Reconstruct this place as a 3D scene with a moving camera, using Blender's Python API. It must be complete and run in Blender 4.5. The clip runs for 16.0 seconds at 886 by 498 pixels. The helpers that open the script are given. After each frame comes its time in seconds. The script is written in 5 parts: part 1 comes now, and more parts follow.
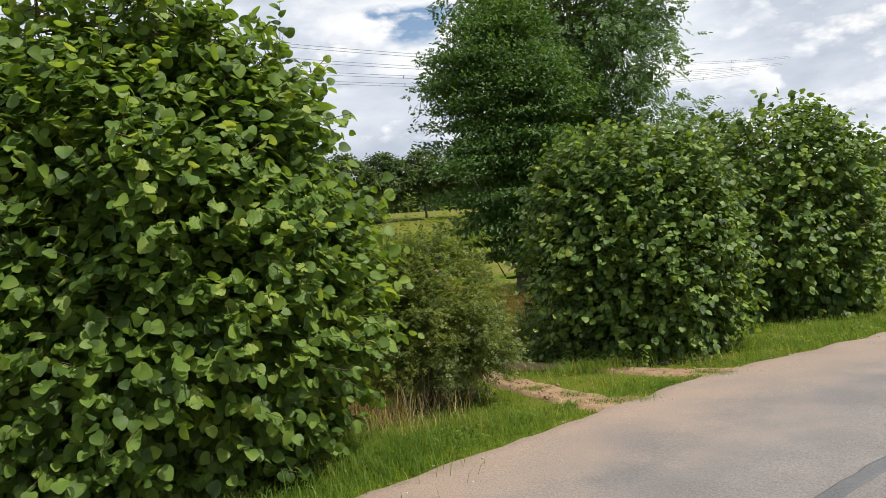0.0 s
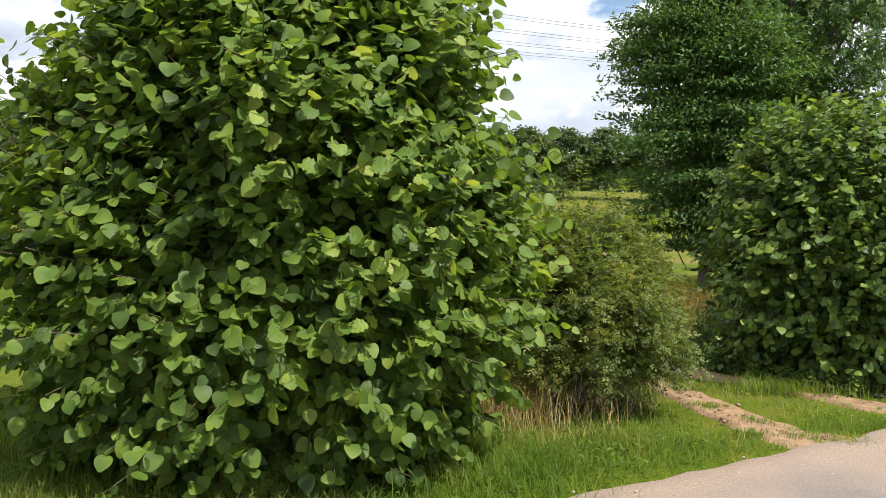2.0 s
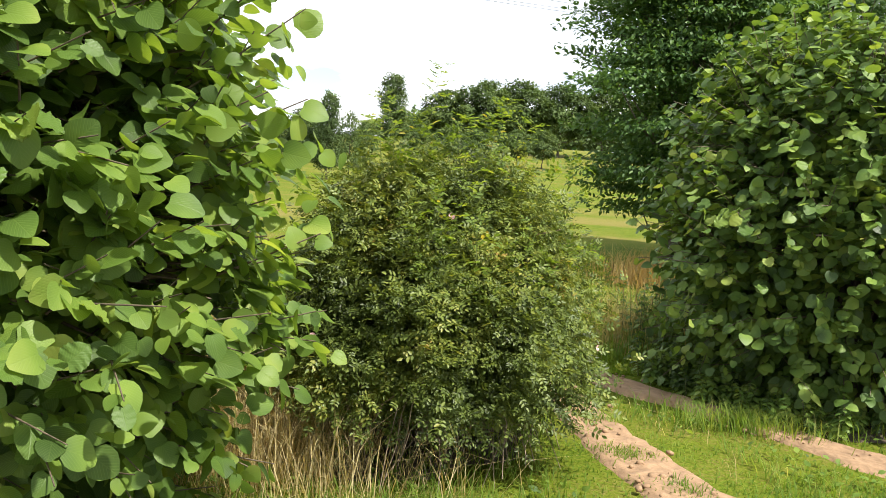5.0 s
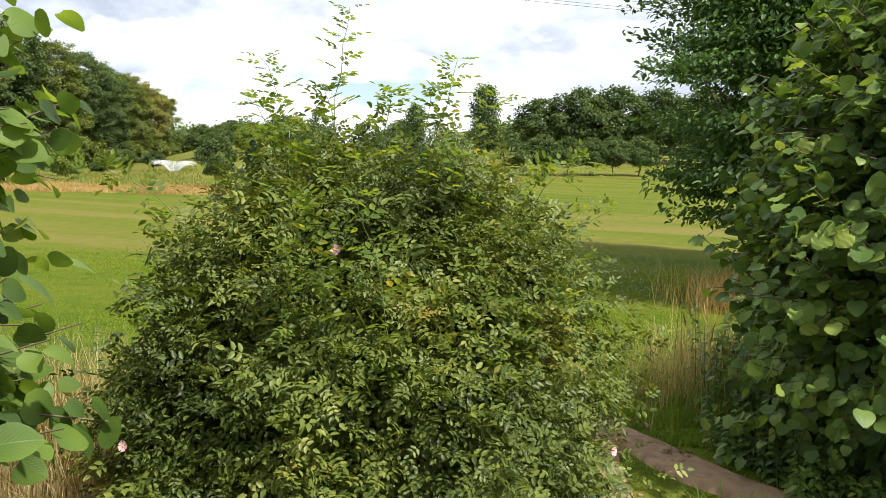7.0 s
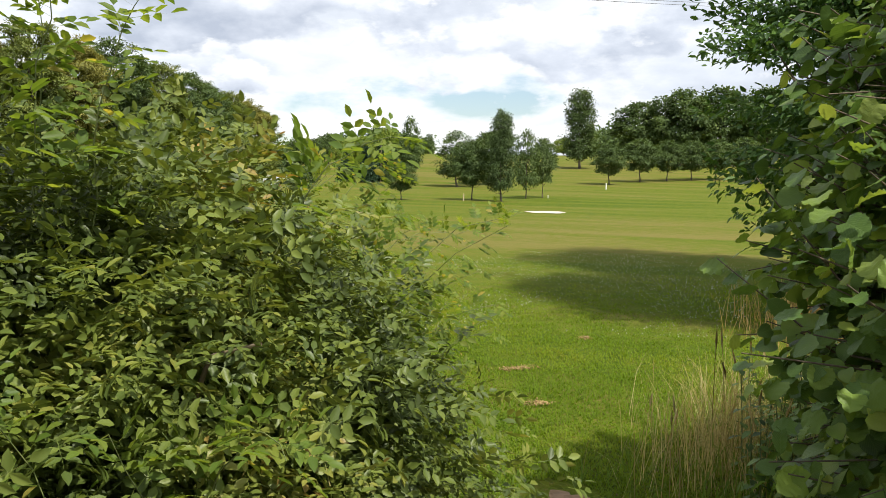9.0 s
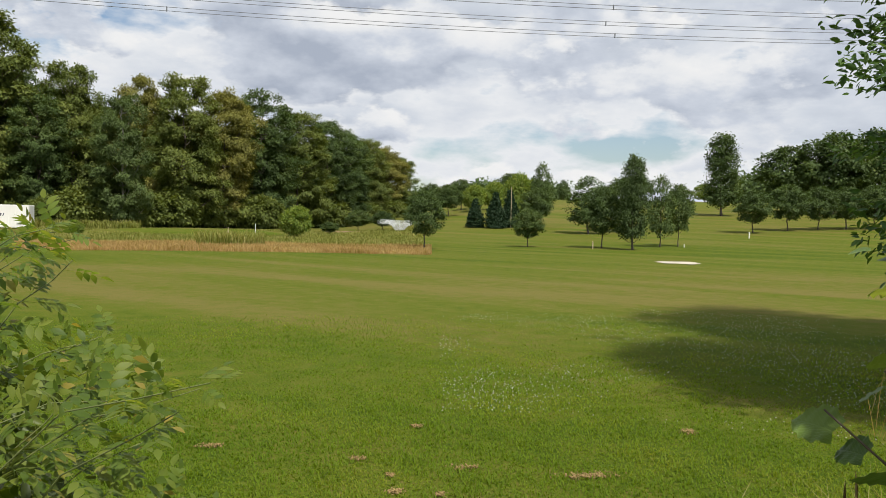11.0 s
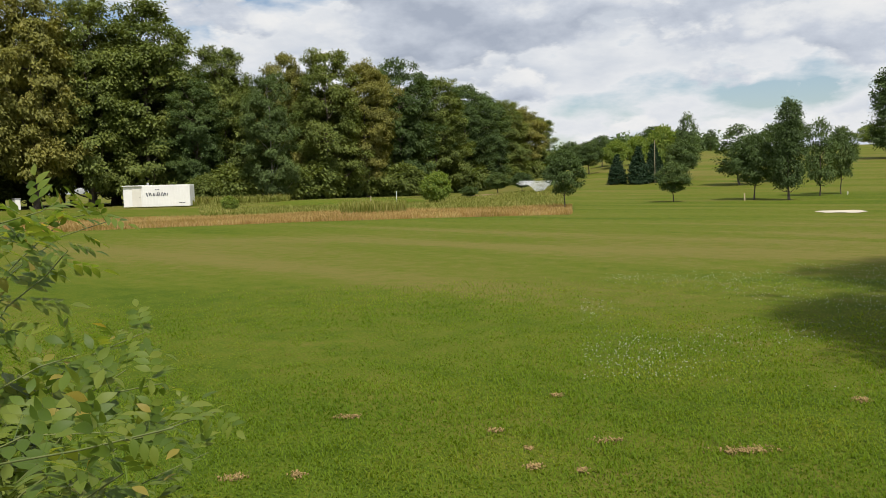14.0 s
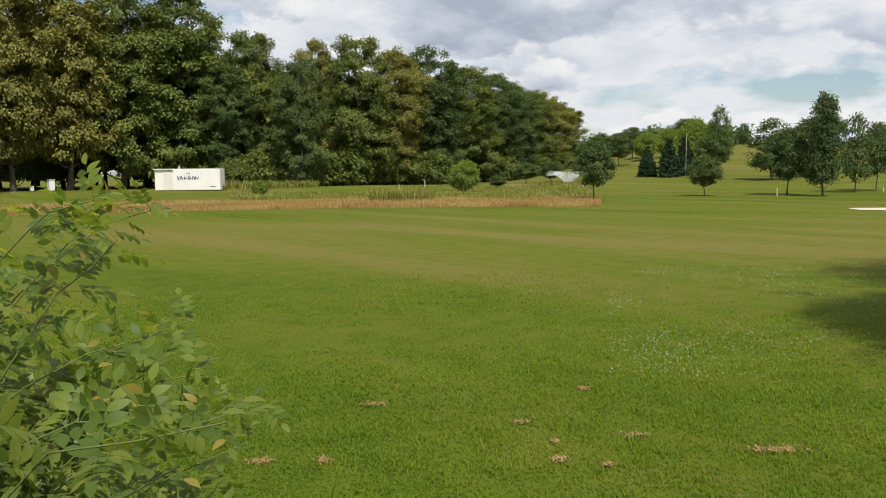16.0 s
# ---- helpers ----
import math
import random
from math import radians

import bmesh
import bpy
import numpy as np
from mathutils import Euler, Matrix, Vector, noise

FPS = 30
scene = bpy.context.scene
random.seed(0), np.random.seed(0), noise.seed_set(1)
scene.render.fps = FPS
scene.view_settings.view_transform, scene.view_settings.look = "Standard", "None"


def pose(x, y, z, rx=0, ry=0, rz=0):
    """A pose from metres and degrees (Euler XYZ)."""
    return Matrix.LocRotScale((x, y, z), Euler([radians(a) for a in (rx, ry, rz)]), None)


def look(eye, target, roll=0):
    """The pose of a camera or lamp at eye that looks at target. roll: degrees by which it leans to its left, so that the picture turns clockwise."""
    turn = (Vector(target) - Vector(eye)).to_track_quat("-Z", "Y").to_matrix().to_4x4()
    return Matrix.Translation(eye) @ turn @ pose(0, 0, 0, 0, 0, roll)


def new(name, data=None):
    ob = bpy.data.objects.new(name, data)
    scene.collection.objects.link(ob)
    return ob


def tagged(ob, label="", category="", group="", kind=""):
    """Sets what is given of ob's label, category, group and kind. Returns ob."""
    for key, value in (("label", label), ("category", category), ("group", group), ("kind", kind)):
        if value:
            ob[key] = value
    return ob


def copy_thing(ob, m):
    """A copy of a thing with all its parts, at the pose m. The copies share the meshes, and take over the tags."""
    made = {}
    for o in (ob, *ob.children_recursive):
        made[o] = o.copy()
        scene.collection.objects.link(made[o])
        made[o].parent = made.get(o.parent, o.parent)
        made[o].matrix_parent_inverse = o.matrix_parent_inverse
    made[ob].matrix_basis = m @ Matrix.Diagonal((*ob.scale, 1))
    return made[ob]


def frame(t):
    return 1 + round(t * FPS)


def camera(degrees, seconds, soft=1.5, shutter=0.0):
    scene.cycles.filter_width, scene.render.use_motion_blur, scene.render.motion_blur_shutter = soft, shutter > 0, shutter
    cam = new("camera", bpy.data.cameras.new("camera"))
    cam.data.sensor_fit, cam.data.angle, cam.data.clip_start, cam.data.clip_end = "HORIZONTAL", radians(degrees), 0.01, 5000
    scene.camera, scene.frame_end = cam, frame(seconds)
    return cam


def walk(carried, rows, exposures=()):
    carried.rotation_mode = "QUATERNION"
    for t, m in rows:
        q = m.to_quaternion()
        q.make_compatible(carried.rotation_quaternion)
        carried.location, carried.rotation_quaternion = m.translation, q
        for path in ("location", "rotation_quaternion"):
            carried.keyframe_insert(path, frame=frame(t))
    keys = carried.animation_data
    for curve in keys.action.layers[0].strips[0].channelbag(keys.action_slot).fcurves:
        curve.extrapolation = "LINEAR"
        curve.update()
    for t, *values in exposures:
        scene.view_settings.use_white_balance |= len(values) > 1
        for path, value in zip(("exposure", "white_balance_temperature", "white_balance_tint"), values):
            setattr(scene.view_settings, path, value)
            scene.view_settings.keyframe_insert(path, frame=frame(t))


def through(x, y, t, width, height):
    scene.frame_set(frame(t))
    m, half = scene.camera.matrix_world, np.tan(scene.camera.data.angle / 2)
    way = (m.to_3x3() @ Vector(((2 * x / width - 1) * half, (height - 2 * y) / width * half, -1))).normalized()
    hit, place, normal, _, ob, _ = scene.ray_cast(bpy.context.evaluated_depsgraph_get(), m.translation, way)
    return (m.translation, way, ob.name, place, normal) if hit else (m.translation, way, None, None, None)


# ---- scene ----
cam = camera(57, 16.0, soft=0.6)
PATH = [
    (0, pose(0.000, 0.000, 1.600, 88.80, 4.30, 0.00)),
    (0.5, pose(-0.073, 0.072, 1.591, 88.94, 3.94, 1.91)),
    (1, pose(-0.010, 0.329, 1.561, 88.79, 2.25, 2.54)),
    (1.5, pose(0.057, 0.640, 1.562, 88.97, 1.93, 8.75)),
    (2, pose(0.036, 1.016, 1.556, 87.35, -1.04, 12.36)),
    (2.5, pose(0.160, 1.372, 1.533, 86.74, -3.24, 13.56)),
    (3, pose(0.297, 1.787, 1.500, 84.44, -4.55, 10.99)),
    (3.5, pose(0.402, 2.229, 1.483, 84.24, -4.77, 8.51)),
    (4, pose(0.488, 2.679, 1.494, 84.31, -4.56, 9.40)),
    (6.5, pose(0.785, 4.732, 1.481, 83.81, -2.34, 17.04)),
    (7, pose(0.858, 5.122, 1.481, 84.57, -2.14, 19.02)),
    (7.5, pose(0.957, 5.491, 1.479, 84.45, -1.96, 21.31)),
    (8, pose(1.042, 5.874, 1.464, 84.34, -1.77, 22.51)),
    (8.5, pose(1.134, 6.263, 1.449, 84.45, -1.18, 23.91)),
    (10.8, look((1.056, 7.951, 1.530), (-0.079, 9.596, 1.454), 1.3)),
    (11, look((1.043, 8.017, 1.528), (-0.117, 9.645, 1.460), 1.3)),
    (11.5, look((1.044, 8.168, 1.529), (-0.277, 9.670, 1.537), 1.6)),
    (12, look((1.008, 8.261, 1.527), (-0.393, 9.689, 1.534), 1.3)),
    (12.5, look((0.981, 8.259, 1.529), (-0.439, 9.667, 1.531), -0.6)),
    (13, look((0.950, 8.260, 1.524), (-0.490, 9.648, 1.493), -1.8)),
    (13.5, look((0.949, 8.261, 1.523), (-0.477, 9.661, 1.445), -2.3)),
    (14, look((0.928, 8.266, 1.526), (-0.492, 9.665, 1.366), -1.6)),
    (14.5, look((0.913, 8.260, 1.531), (-0.518, 9.647, 1.363), -0.6)),
    (15, look((0.912, 8.256, 1.530), (-0.533, 9.628, 1.359), -0.7)),
    (15.5, look((0.909, 8.257, 1.532), (-0.545, 9.618, 1.351), -0.6)),
    (16, look((0.913, 8.255, 1.534), (-0.551, 9.605, 1.348), -0.5)),
]
EXPOSURES = [(0, 0.14), (1.5, 0.30), (2.5, 0.80), (3.5, 1.06), (4.2, 1.08), (6.5, 0.66), (8.5, 0.42), (10.8, -0.06), (12.3, -0.33), (13.5, -0.19), (16, -0.12)]
walk(cam, PATH, EXPOSURES)

# ---------------------------------------------------------------- light
world = bpy.data.worlds.new("sky")
scene.world = world
world.use_nodes = True
SUN_FROM = Vector((0.70, -0.34, 1.18)).normalized()
VEIL, HEAPS, LOW_HEAPS = (3.1, 0.7, 0.0), (1.3, 4.2, 0.4), (7.7, 2.1, 1.9)


def build_world():
    nt = world.node_tree
    nt.nodes.clear()
    N, Lk = nt.nodes.new, nt.links.new
    out = N("ShaderNodeOutputWorld")
    sky = N("ShaderNodeTexSky")
    sky.sky_type = "NISHITA"
    sky.sun_disc = False
    sky.sun_elevation = math.asin(SUN_FROM.z)
    sky.sun_rotation = math.atan2(SUN_FROM.x, SUN_FROM.y)
    blue = N("ShaderNodeBackground")
    blue.inputs["Strength"].default_value = 0.12
    Lk(sky.outputs[0], blue.inputs["Color"])
    tc = N("ShaderNodeTexCoord")

    def heap(scale, detail, rough, squash, at, lift=0.0):
        """Cloud density over the sky, looked up a little higher where lift is set."""
        mp = N("ShaderNodeMapping")
        mp.inputs["Location"].default_value = (at[0] + 0.25 * lift * SUN_FROM.x, at[1] + 0.25 * lift * SUN_FROM.y, at[2] + lift)
        mp.inputs["Scale"].default_value = (1.0, 1.0, squash)
        Lk(tc.outputs["Generated"], mp.inputs[0])
        n = N("ShaderNodeTexNoise")
        n.inputs["Scale"].default_value, n.inputs["Detail"].default_value = scale, detail
        n.inputs["Roughness"].default_value = rough
        Lk(mp.outputs[0], n.inputs["Vector"])
        return n.outputs[0]

    def ramp(value, stops):
        r = N("ShaderNodeValToRGB")
        els = r.color_ramp.elements
        while len(els) < len(stops):
            els.new(0.5)
        for e, (p, c) in zip(els, stops):
            e.position, e.color = p, (*c, 1)
        Lk(value, r.inputs[0])
        return r.outputs[0]

    def maths(op, a, b, c=None):
        n = N("ShaderNodeMath")
        n.operation = op
        for k, v in enumerate((a, b, c)):
            if v is None:
                continue
            if isinstance(v, (int, float)):
                n.inputs[k].default_value = v
            else:
                Lk(v, n.inputs[k])
        return n.outputs[0]

    veil = heap(2.6, 10, 0.55, 2.6, VEIL)
    holes = ramp(veil, [(0.385, (0, 0, 0)), (0.45, (1, 1, 1))])
    veil_tone = ramp(veil, [(0.45, (0.92, 0.94, 0.97)), (0.53, (0.72, 0.77, 0.85)), (0.63, (0.53, 0.585, 0.68))])
    layer = blue.outputs[0]
    layers = [(holes, veil_tone)]
    for at, size, lo in ((HEAPS, 4.6, 0.50), (LOW_HEAPS, 6.4, 0.535)):
        dens = heap(size, 12, 0.55, 2.0, at)
        above = heap(size, 10, 0.55, 2.0, at, 0.26 / size)
        mask = ramp(dens, [(lo, (0, 0, 0)), (lo + 0.045, (1, 1, 1))])
        mixed = maths("MULTIPLY_ADD", dens, -0.35, maths("MULTIPLY_ADD", above, 1.0, 0.19))
        tone = ramp(mixed, [(0.43, (1.0, 1.0, 1.0)), (0.50, (0.90, 0.92, 0.95)), (0.56, (0.69, 0.74, 0.83)), (0.67, (0.46, 0.515, 0.62))])
        layers.append((mask, tone))
    for mask, tone in layers:
        cloud = N("ShaderNodeBackground")
        cloud.inputs["Strength"].default_value = 0.95
        Lk(tone, cloud.inputs["Color"])
        mix = N("ShaderNodeMixShader")
        Lk(mask, mix.inputs[0])
        Lk(layer, mix.inputs[1])
        Lk(cloud.outputs[0], mix.inputs[2])
        layer = mix.outputs[0]
    Lk(layer, out.inputs[0])


build_world()
sun = new("sun", bpy.data.lights.new("sun", "SUN"))
sun.data.energy, sun.data.angle, sun.data.color = 5.0, radians(1.5), (1.0, 0.95, 0.86)
sun.matrix_world = look(SUN_FROM * 50, (0, 0, 0))


# ---------------------------------------------------------------- materials
def shader(name):
    m = bpy.data.materials.new(name)
    m.use_nodes = True
    nt = m.node_tree
    return m, nt, nt.nodes.new, nt.links.new, nt.nodes["Principled BSDF"]


def ramp_node(N, stops):
    r = N("ShaderNodeValToRGB")
    els = r.color_ramp.elements
    while len(els) < len(stops):
        els.new(0.5)
    for e, (p, c) in zip(els, stops):
        e.position, e.color = p, (*c, 1)
    return r


def plain(name, dark, light, scale=8.0, rough=0.8, bump=0.3, big=0.7, metal=0.0, depth=0.02):
    """A surface that wanders between two colours at two scales, with fine relief."""
    m, nt, N, Lk, p = shader(name)
    geo = N("ShaderNodeNewGeometry")
    fine, wide = N("ShaderNodeTexNoise"), N("ShaderNodeTexNoise")
    fine.inputs["Scale"].default_value, fine.inputs["Detail"].default_value = scale, 8
    wide.inputs["Scale"].default_value, wide.inputs["Detail"].default_value = scale * 0.09, 4
    Lk(geo.outputs["Position"], fine.inputs["Vector"])
    Lk(geo.outputs["Position"], wide.inputs["Vector"])
    mx = N("ShaderNodeMix")
    mx.inputs[0].default_value = big * 0.6
    Lk(fine.outputs[0], mx.inputs[2])
    Lk(wide.outputs[0], mx.inputs[3])
    r = ramp_node(N, [(0.32, dark), (0.66, light)])
    Lk(mx.outputs[0], r.inputs[0])
    Lk(r.outputs[0], p.inputs["Base Color"])
    p.inputs["Roughness"].default_value, p.inputs["Metallic"].default_value = rough, metal
    b = N("ShaderNodeBump")
    b.inputs["Strength"].default_value, b.inputs["Distance"].default_value = bump, depth
    Lk(fine.outputs[0], b.inputs["Height"])
    Lk(b.outputs[0], p.inputs["Normal"])
    return m


def foliage(name, stops, through=0.35, rough=0.5, single=False, veins=True, patch=0.0, gloss=0.3):
    """Leaf skin: colour by leaf, veins along the leaf's own coordinates, light passing through."""
    m, nt, N, Lk, p = shader(name)
    if single:
        rnd = N("ShaderNodeObjectInfo").outputs["Random"]
    else:
        rnd = N("ShaderNodeNewGeometry").outputs["Random Per Island"]
    if patch:
        geo = N("ShaderNodeNewGeometry")
        nz = N("ShaderNodeTexNoise")
        nz.inputs["Scale"].default_value = patch
        Lk(geo.outputs["Position"], nz.inputs["Vector"])
        mr = N("ShaderNodeMapRange")
        mr.inputs[1].default_value, mr.inputs[2].default_value = 0.3, 0.7
        Lk(nz.outputs[0], mr.inputs[0])
        mm = N("ShaderNodeMix")
        mm.inputs[0].default_value = 0.55
        Lk(rnd, mm.inputs[2])
        Lk(mr.outputs[0], mm.inputs[3])
        rnd = mm.outputs[0]
    r = ramp_node(N, stops)
    Lk(rnd, r.inputs[0])
    col = r.outputs[0]
    p.inputs["Roughness"].default_value = rough
    p.inputs["Specular IOR Level"].default_value = gloss
    if veins:
        uv = N("ShaderNodeUVMap")
        sep = N("ShaderNodeSeparateXYZ")
        Lk(uv.outputs[0], sep.inputs[0])
        ab = N("ShaderNodeMath")
        ab.operation = "ABSOLUTE"
        Lk(sep.outputs[0], ab.inputs[0])
        side = N("ShaderNodeMath")
        side.operation, side.inputs[1].default_value = "MULTIPLY", -0.75
        Lk(ab.outputs[0], side.inputs[0])
        s2 = N("ShaderNodeMath")
        Lk(side.outputs[0], s2.inputs[0])
        Lk(sep.outputs[1], s2.inputs[1])
        s3 = N("ShaderNodeMath")
        s3.operation, s3.inputs[1].default_value = "MULTIPLY", 44.0
        Lk(s2.outputs[0], s3.inputs[0])
        s4 = N("ShaderNodeMath")
        s4.operation = "COSINE"
        Lk(s3.outputs[0], s4.inputs[0])
        vein = N("ShaderNodeMapRange")
        vein.inputs[1].default_value, vein.inputs[2].default_value = 0.55, 1.0
        Lk(s4.outputs[0], vein.inputs[0])
        rib = N("ShaderNodeMapRange")
        rib.inputs[1].default_value, rib.inputs[2].default_value = 0.06, 0.0
        Lk(ab.outputs[0], rib.inputs[0])
        mxm = N("ShaderNodeMath")
        mxm.operation = "MAXIMUM"
        Lk(vein.outputs[0], mxm.inputs[0])
        Lk(rib.outputs[0], mxm.inputs[1])
        half = N("ShaderNodeMath")
        half.operation, half.inputs[1].default_value = "MULTIPLY", 0.12
        Lk(mxm.outputs[0], half.inputs[0])
        tint = N("ShaderNodeMix")
        tint.data_type = "RGBA"
        tint.inputs[7].default_value = (0.22, 0.30, 0.08, 1)
        Lk(half.outputs[0], tint.inputs[0])
        Lk(col, tint.inputs[6])
        col = tint.outputs[2]
        b = N("ShaderNodeBump")
        b.invert = True
        b.inputs["Strength"].default_value, b.inputs["Distance"].default_value = 0.3, 0.003
        Lk(mxm.outputs[0], b.inputs["Height"])
        Lk(b.outputs[0], p.inputs["Normal"])
    Lk(col, p.inputs["Base Color"])
    tr = N("ShaderNodeBsdfTranslucent")
    warm = N("ShaderNodeMix")
    warm.data_type, warm.blend_type = "RGBA", "MULTIPLY"
    warm.inputs[0].default_value = 1.0
    warm.inputs[7].default_value = (1.9, 1.75, 0.8, 1)
    Lk(col, warm.inputs[6])
    Lk(warm.outputs[2], tr.inputs["Color"])
    mix = N("ShaderNodeMixShader")
    mix.inputs[0].default_value = through
    Lk(p.outputs[0], mix.inputs[1])
    Lk(tr.outputs[0], mix.inputs[2])
    Lk(mix.outputs[0], nt.nodes["Material Output"].inputs[0])
    return m


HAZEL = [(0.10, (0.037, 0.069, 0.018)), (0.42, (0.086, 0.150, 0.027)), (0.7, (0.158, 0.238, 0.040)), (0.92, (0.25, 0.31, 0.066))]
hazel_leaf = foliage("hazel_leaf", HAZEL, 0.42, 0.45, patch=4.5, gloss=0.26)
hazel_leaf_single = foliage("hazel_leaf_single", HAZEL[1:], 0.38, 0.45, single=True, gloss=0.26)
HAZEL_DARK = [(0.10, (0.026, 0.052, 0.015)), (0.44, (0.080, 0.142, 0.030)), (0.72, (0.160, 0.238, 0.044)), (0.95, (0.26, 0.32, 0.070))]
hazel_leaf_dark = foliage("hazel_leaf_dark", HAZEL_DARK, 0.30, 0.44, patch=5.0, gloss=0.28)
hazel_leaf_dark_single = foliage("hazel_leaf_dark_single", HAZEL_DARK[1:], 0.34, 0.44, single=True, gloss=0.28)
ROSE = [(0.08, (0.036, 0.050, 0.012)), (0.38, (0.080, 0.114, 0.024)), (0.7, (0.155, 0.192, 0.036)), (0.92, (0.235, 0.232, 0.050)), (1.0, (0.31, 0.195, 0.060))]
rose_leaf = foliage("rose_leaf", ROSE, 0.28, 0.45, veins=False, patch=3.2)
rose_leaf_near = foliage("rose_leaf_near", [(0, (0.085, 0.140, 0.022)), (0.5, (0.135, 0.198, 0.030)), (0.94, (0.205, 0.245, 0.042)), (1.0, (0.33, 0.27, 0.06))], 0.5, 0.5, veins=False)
ash_leaf = foliage("field_tree_leaf", [(0, (0.036, 0.080, 0.020)), (0.6, (0.064, 0.128, 0.030)), (1, (0.112, 0.190, 0.045))], 0.32, 0.5, veins=False)
wood_dark = foliage("wood_leaf_dark", [(0, (0.036, 0.064, 0.017)), (0.7, (0.080, 0.124, 0.030)), (1, (0.145, 0.185, 0.045))], 0.2, 0.6, veins=False, patch=0.25)
wood_mid = foliage("wood_leaf_mid", [(0, (0.068, 0.098, 0.021)), (0.7, (0.148, 0.182, 0.036)), (1, (0.24, 0.262, 0.06))], 0.22, 0.6, veins=False, patch=0.25)
wood_yellow = foliage("wood_leaf_yellow", [(0, (0.105, 0.115, 0.025)), (0.7, (0.225, 0.218, 0.048)), (1, (0.34, 0.305, 0.085))], 0.22, 0.6, veins=False, patch=0.25)
wood_light = foliage("wood_leaf_light", [(0, (0.055, 0.085, 0.024)), (0.7, (0.100, 0.145, 0.040)), (1, (0.16, 0.195, 0.06))], 0.25, 0.6, veins=False, patch=0.25)
willow_leaf = foliage("willow_leaf", [(0, (0.092, 0.150, 0.022)), (0.6, (0.165, 0.230, 0.034)), (1, (0.25, 0.29, 0.056))], 0.35, 0.6, veins=False)
conifer_leaf = foliage("conifer_needles", [(0, (0.012, 0.036, 0.014)), (1, (0.030, 0.062, 0.022))], 0.12, 0.6, veins=False)
grass_blade = foliage("grass_blade", [(0, (0.070, 0.125, 0.020)), (0.5, (0.115, 0.186, 0.030)), (0.76, (0.185, 0.228, 0.050)), (1, (0.37, 0.33, 0.15))], 0.45, 0.5, veins=False, patch=1.4, gloss=0.08)
lawn_blade = foliage("lawn_blade", [(0, (0.090, 0.155, 0.012)), (0.6, (0.140, 0.210, 0.018)), (0.92, (0.200, 0.235, 0.028)), (1, (0.24, 0.22, 0.06))], 0.45, 0.55, veins=False, patch=0.7, gloss=0.08)
dry_blade = foliage("dry_grass_blade", [(0, (0.22, 0.17, 0.08)), (0.5, (0.40, 0.32, 0.16)), (1, (0.56, 0.47, 0.27))], 0.35, 0.7, veins=False, gloss=0.08)
fescue = foliage("red_fescue", [(0, (0.20, 0.20, 0.05)), (0.35, (0.33, 0.21, 0.095)), (0.65, (0.42, 0.30, 0.14)), (1, (0.50, 0.42, 0.21))], 0.4, 0.7, veins=False, patch=0.3, gloss=0.08)
reed_blade = foliage("rough_grass", [(0, (0.12, 0.15, 0.03)), (0.55, (0.21, 0.22, 0.055)), (1, (0.38, 0.33, 0.14))], 0.3, 0.6, veins=False, patch=0.3, gloss=0.08)
bark = plain("bark", (0.055, 0.042, 0.030), (0.15, 0.125, 0.095), 22, 0.9, 0.7)
birch_bark = plain("pale_bark", (0.16, 0.14, 0.12), (0.50, 0.47, 0.42), 9, 0.8, 0.4)
twig_bark = plain("twig_bark", (0.06, 0.045, 0.03), (0.14, 0.105, 0.065), 40, 0.8, 0.3)
green_cane = plain("green_cane", (0.085, 0.12, 0.03), (0.17, 0.19, 0.06), 30, 0.6, 0.2)
dead_cane = plain("dead_cane", (0.13, 0.095, 0.06), (0.30, 0.23, 0.155), 30, 0.9, 0.2)
sand = plain("bunker_sand", (0.42, 0.36, 0.28), (0.56, 0.50, 0.40), 3, 0.95, 0.3)
soil = plain("crumbled_soil", (0.20, 0.135, 0.05), (0.40, 0.28, 0.115), 60, 0.95, 0.35)
earth = plain("bare_earth", (0.160, 0.096, 0.052), (0.335, 0.215, 0.122), 14, 0.95, 0.8, depth=0.03)
stone = plain("road_stone", (0.22, 0.19, 0.16), (0.46, 0.42, 0.37), 30, 0.9, 0.4)
bed_brown = plain("dark_bed", (0.035, 0.026, 0.016), (0.10, 0.075, 0.045), 26, 0.95, 0.8)
tar = plain("tar_seam", (0.07, 0.07, 0.075), (0.12, 0.12, 0.125), 60, 0.85, 0.5)
white_paint = plain("white_steel_paint", (0.74, 0.73, 0.70), (0.84, 0.83, 0.80), 0.8, 0.45, 0.05)
door_paint = plain("cream_door_paint", (0.62, 0.59, 0.52), (0.72, 0.69, 0.62), 1.2, 0.5, 0.05)
dark_spray = plain("dark_spray_paint", (0.05, 0.05, 0.07), (0.12, 0.12, 0.15), 6, 0.6, 0.05)
grey_steel = plain("grey_steel", (0.30, 0.30, 0.31), (0.42, 0.42, 0.42), 8, 0.5, 0.1, metal=0.4)
cable_metal = plain("cable_metal", (0.10, 0.105, 0.115), (0.16, 0.165, 0.175), 3, 0.6, 0.0)
post_wood = plain("post_wood", (0.40, 0.32, 0.20), (0.58, 0.48, 0.33), 14, 0.85, 0.4)
petal_pink = plain("pale_pink_petal", (0.56, 0.29, 0.31), (0.68, 0.44, 0.44), 40, 0.6, 0.1)
stamen_yellow = plain("stamen_yellow", (0.55, 0.38, 0.06), (0.66, 0.48, 0.10), 60, 0.7, 0.2)
clover_white = plain("clover_white", (0.45, 0.47, 0.36), (0.62, 0.62, 0.52), 60, 0.8, 0.2)
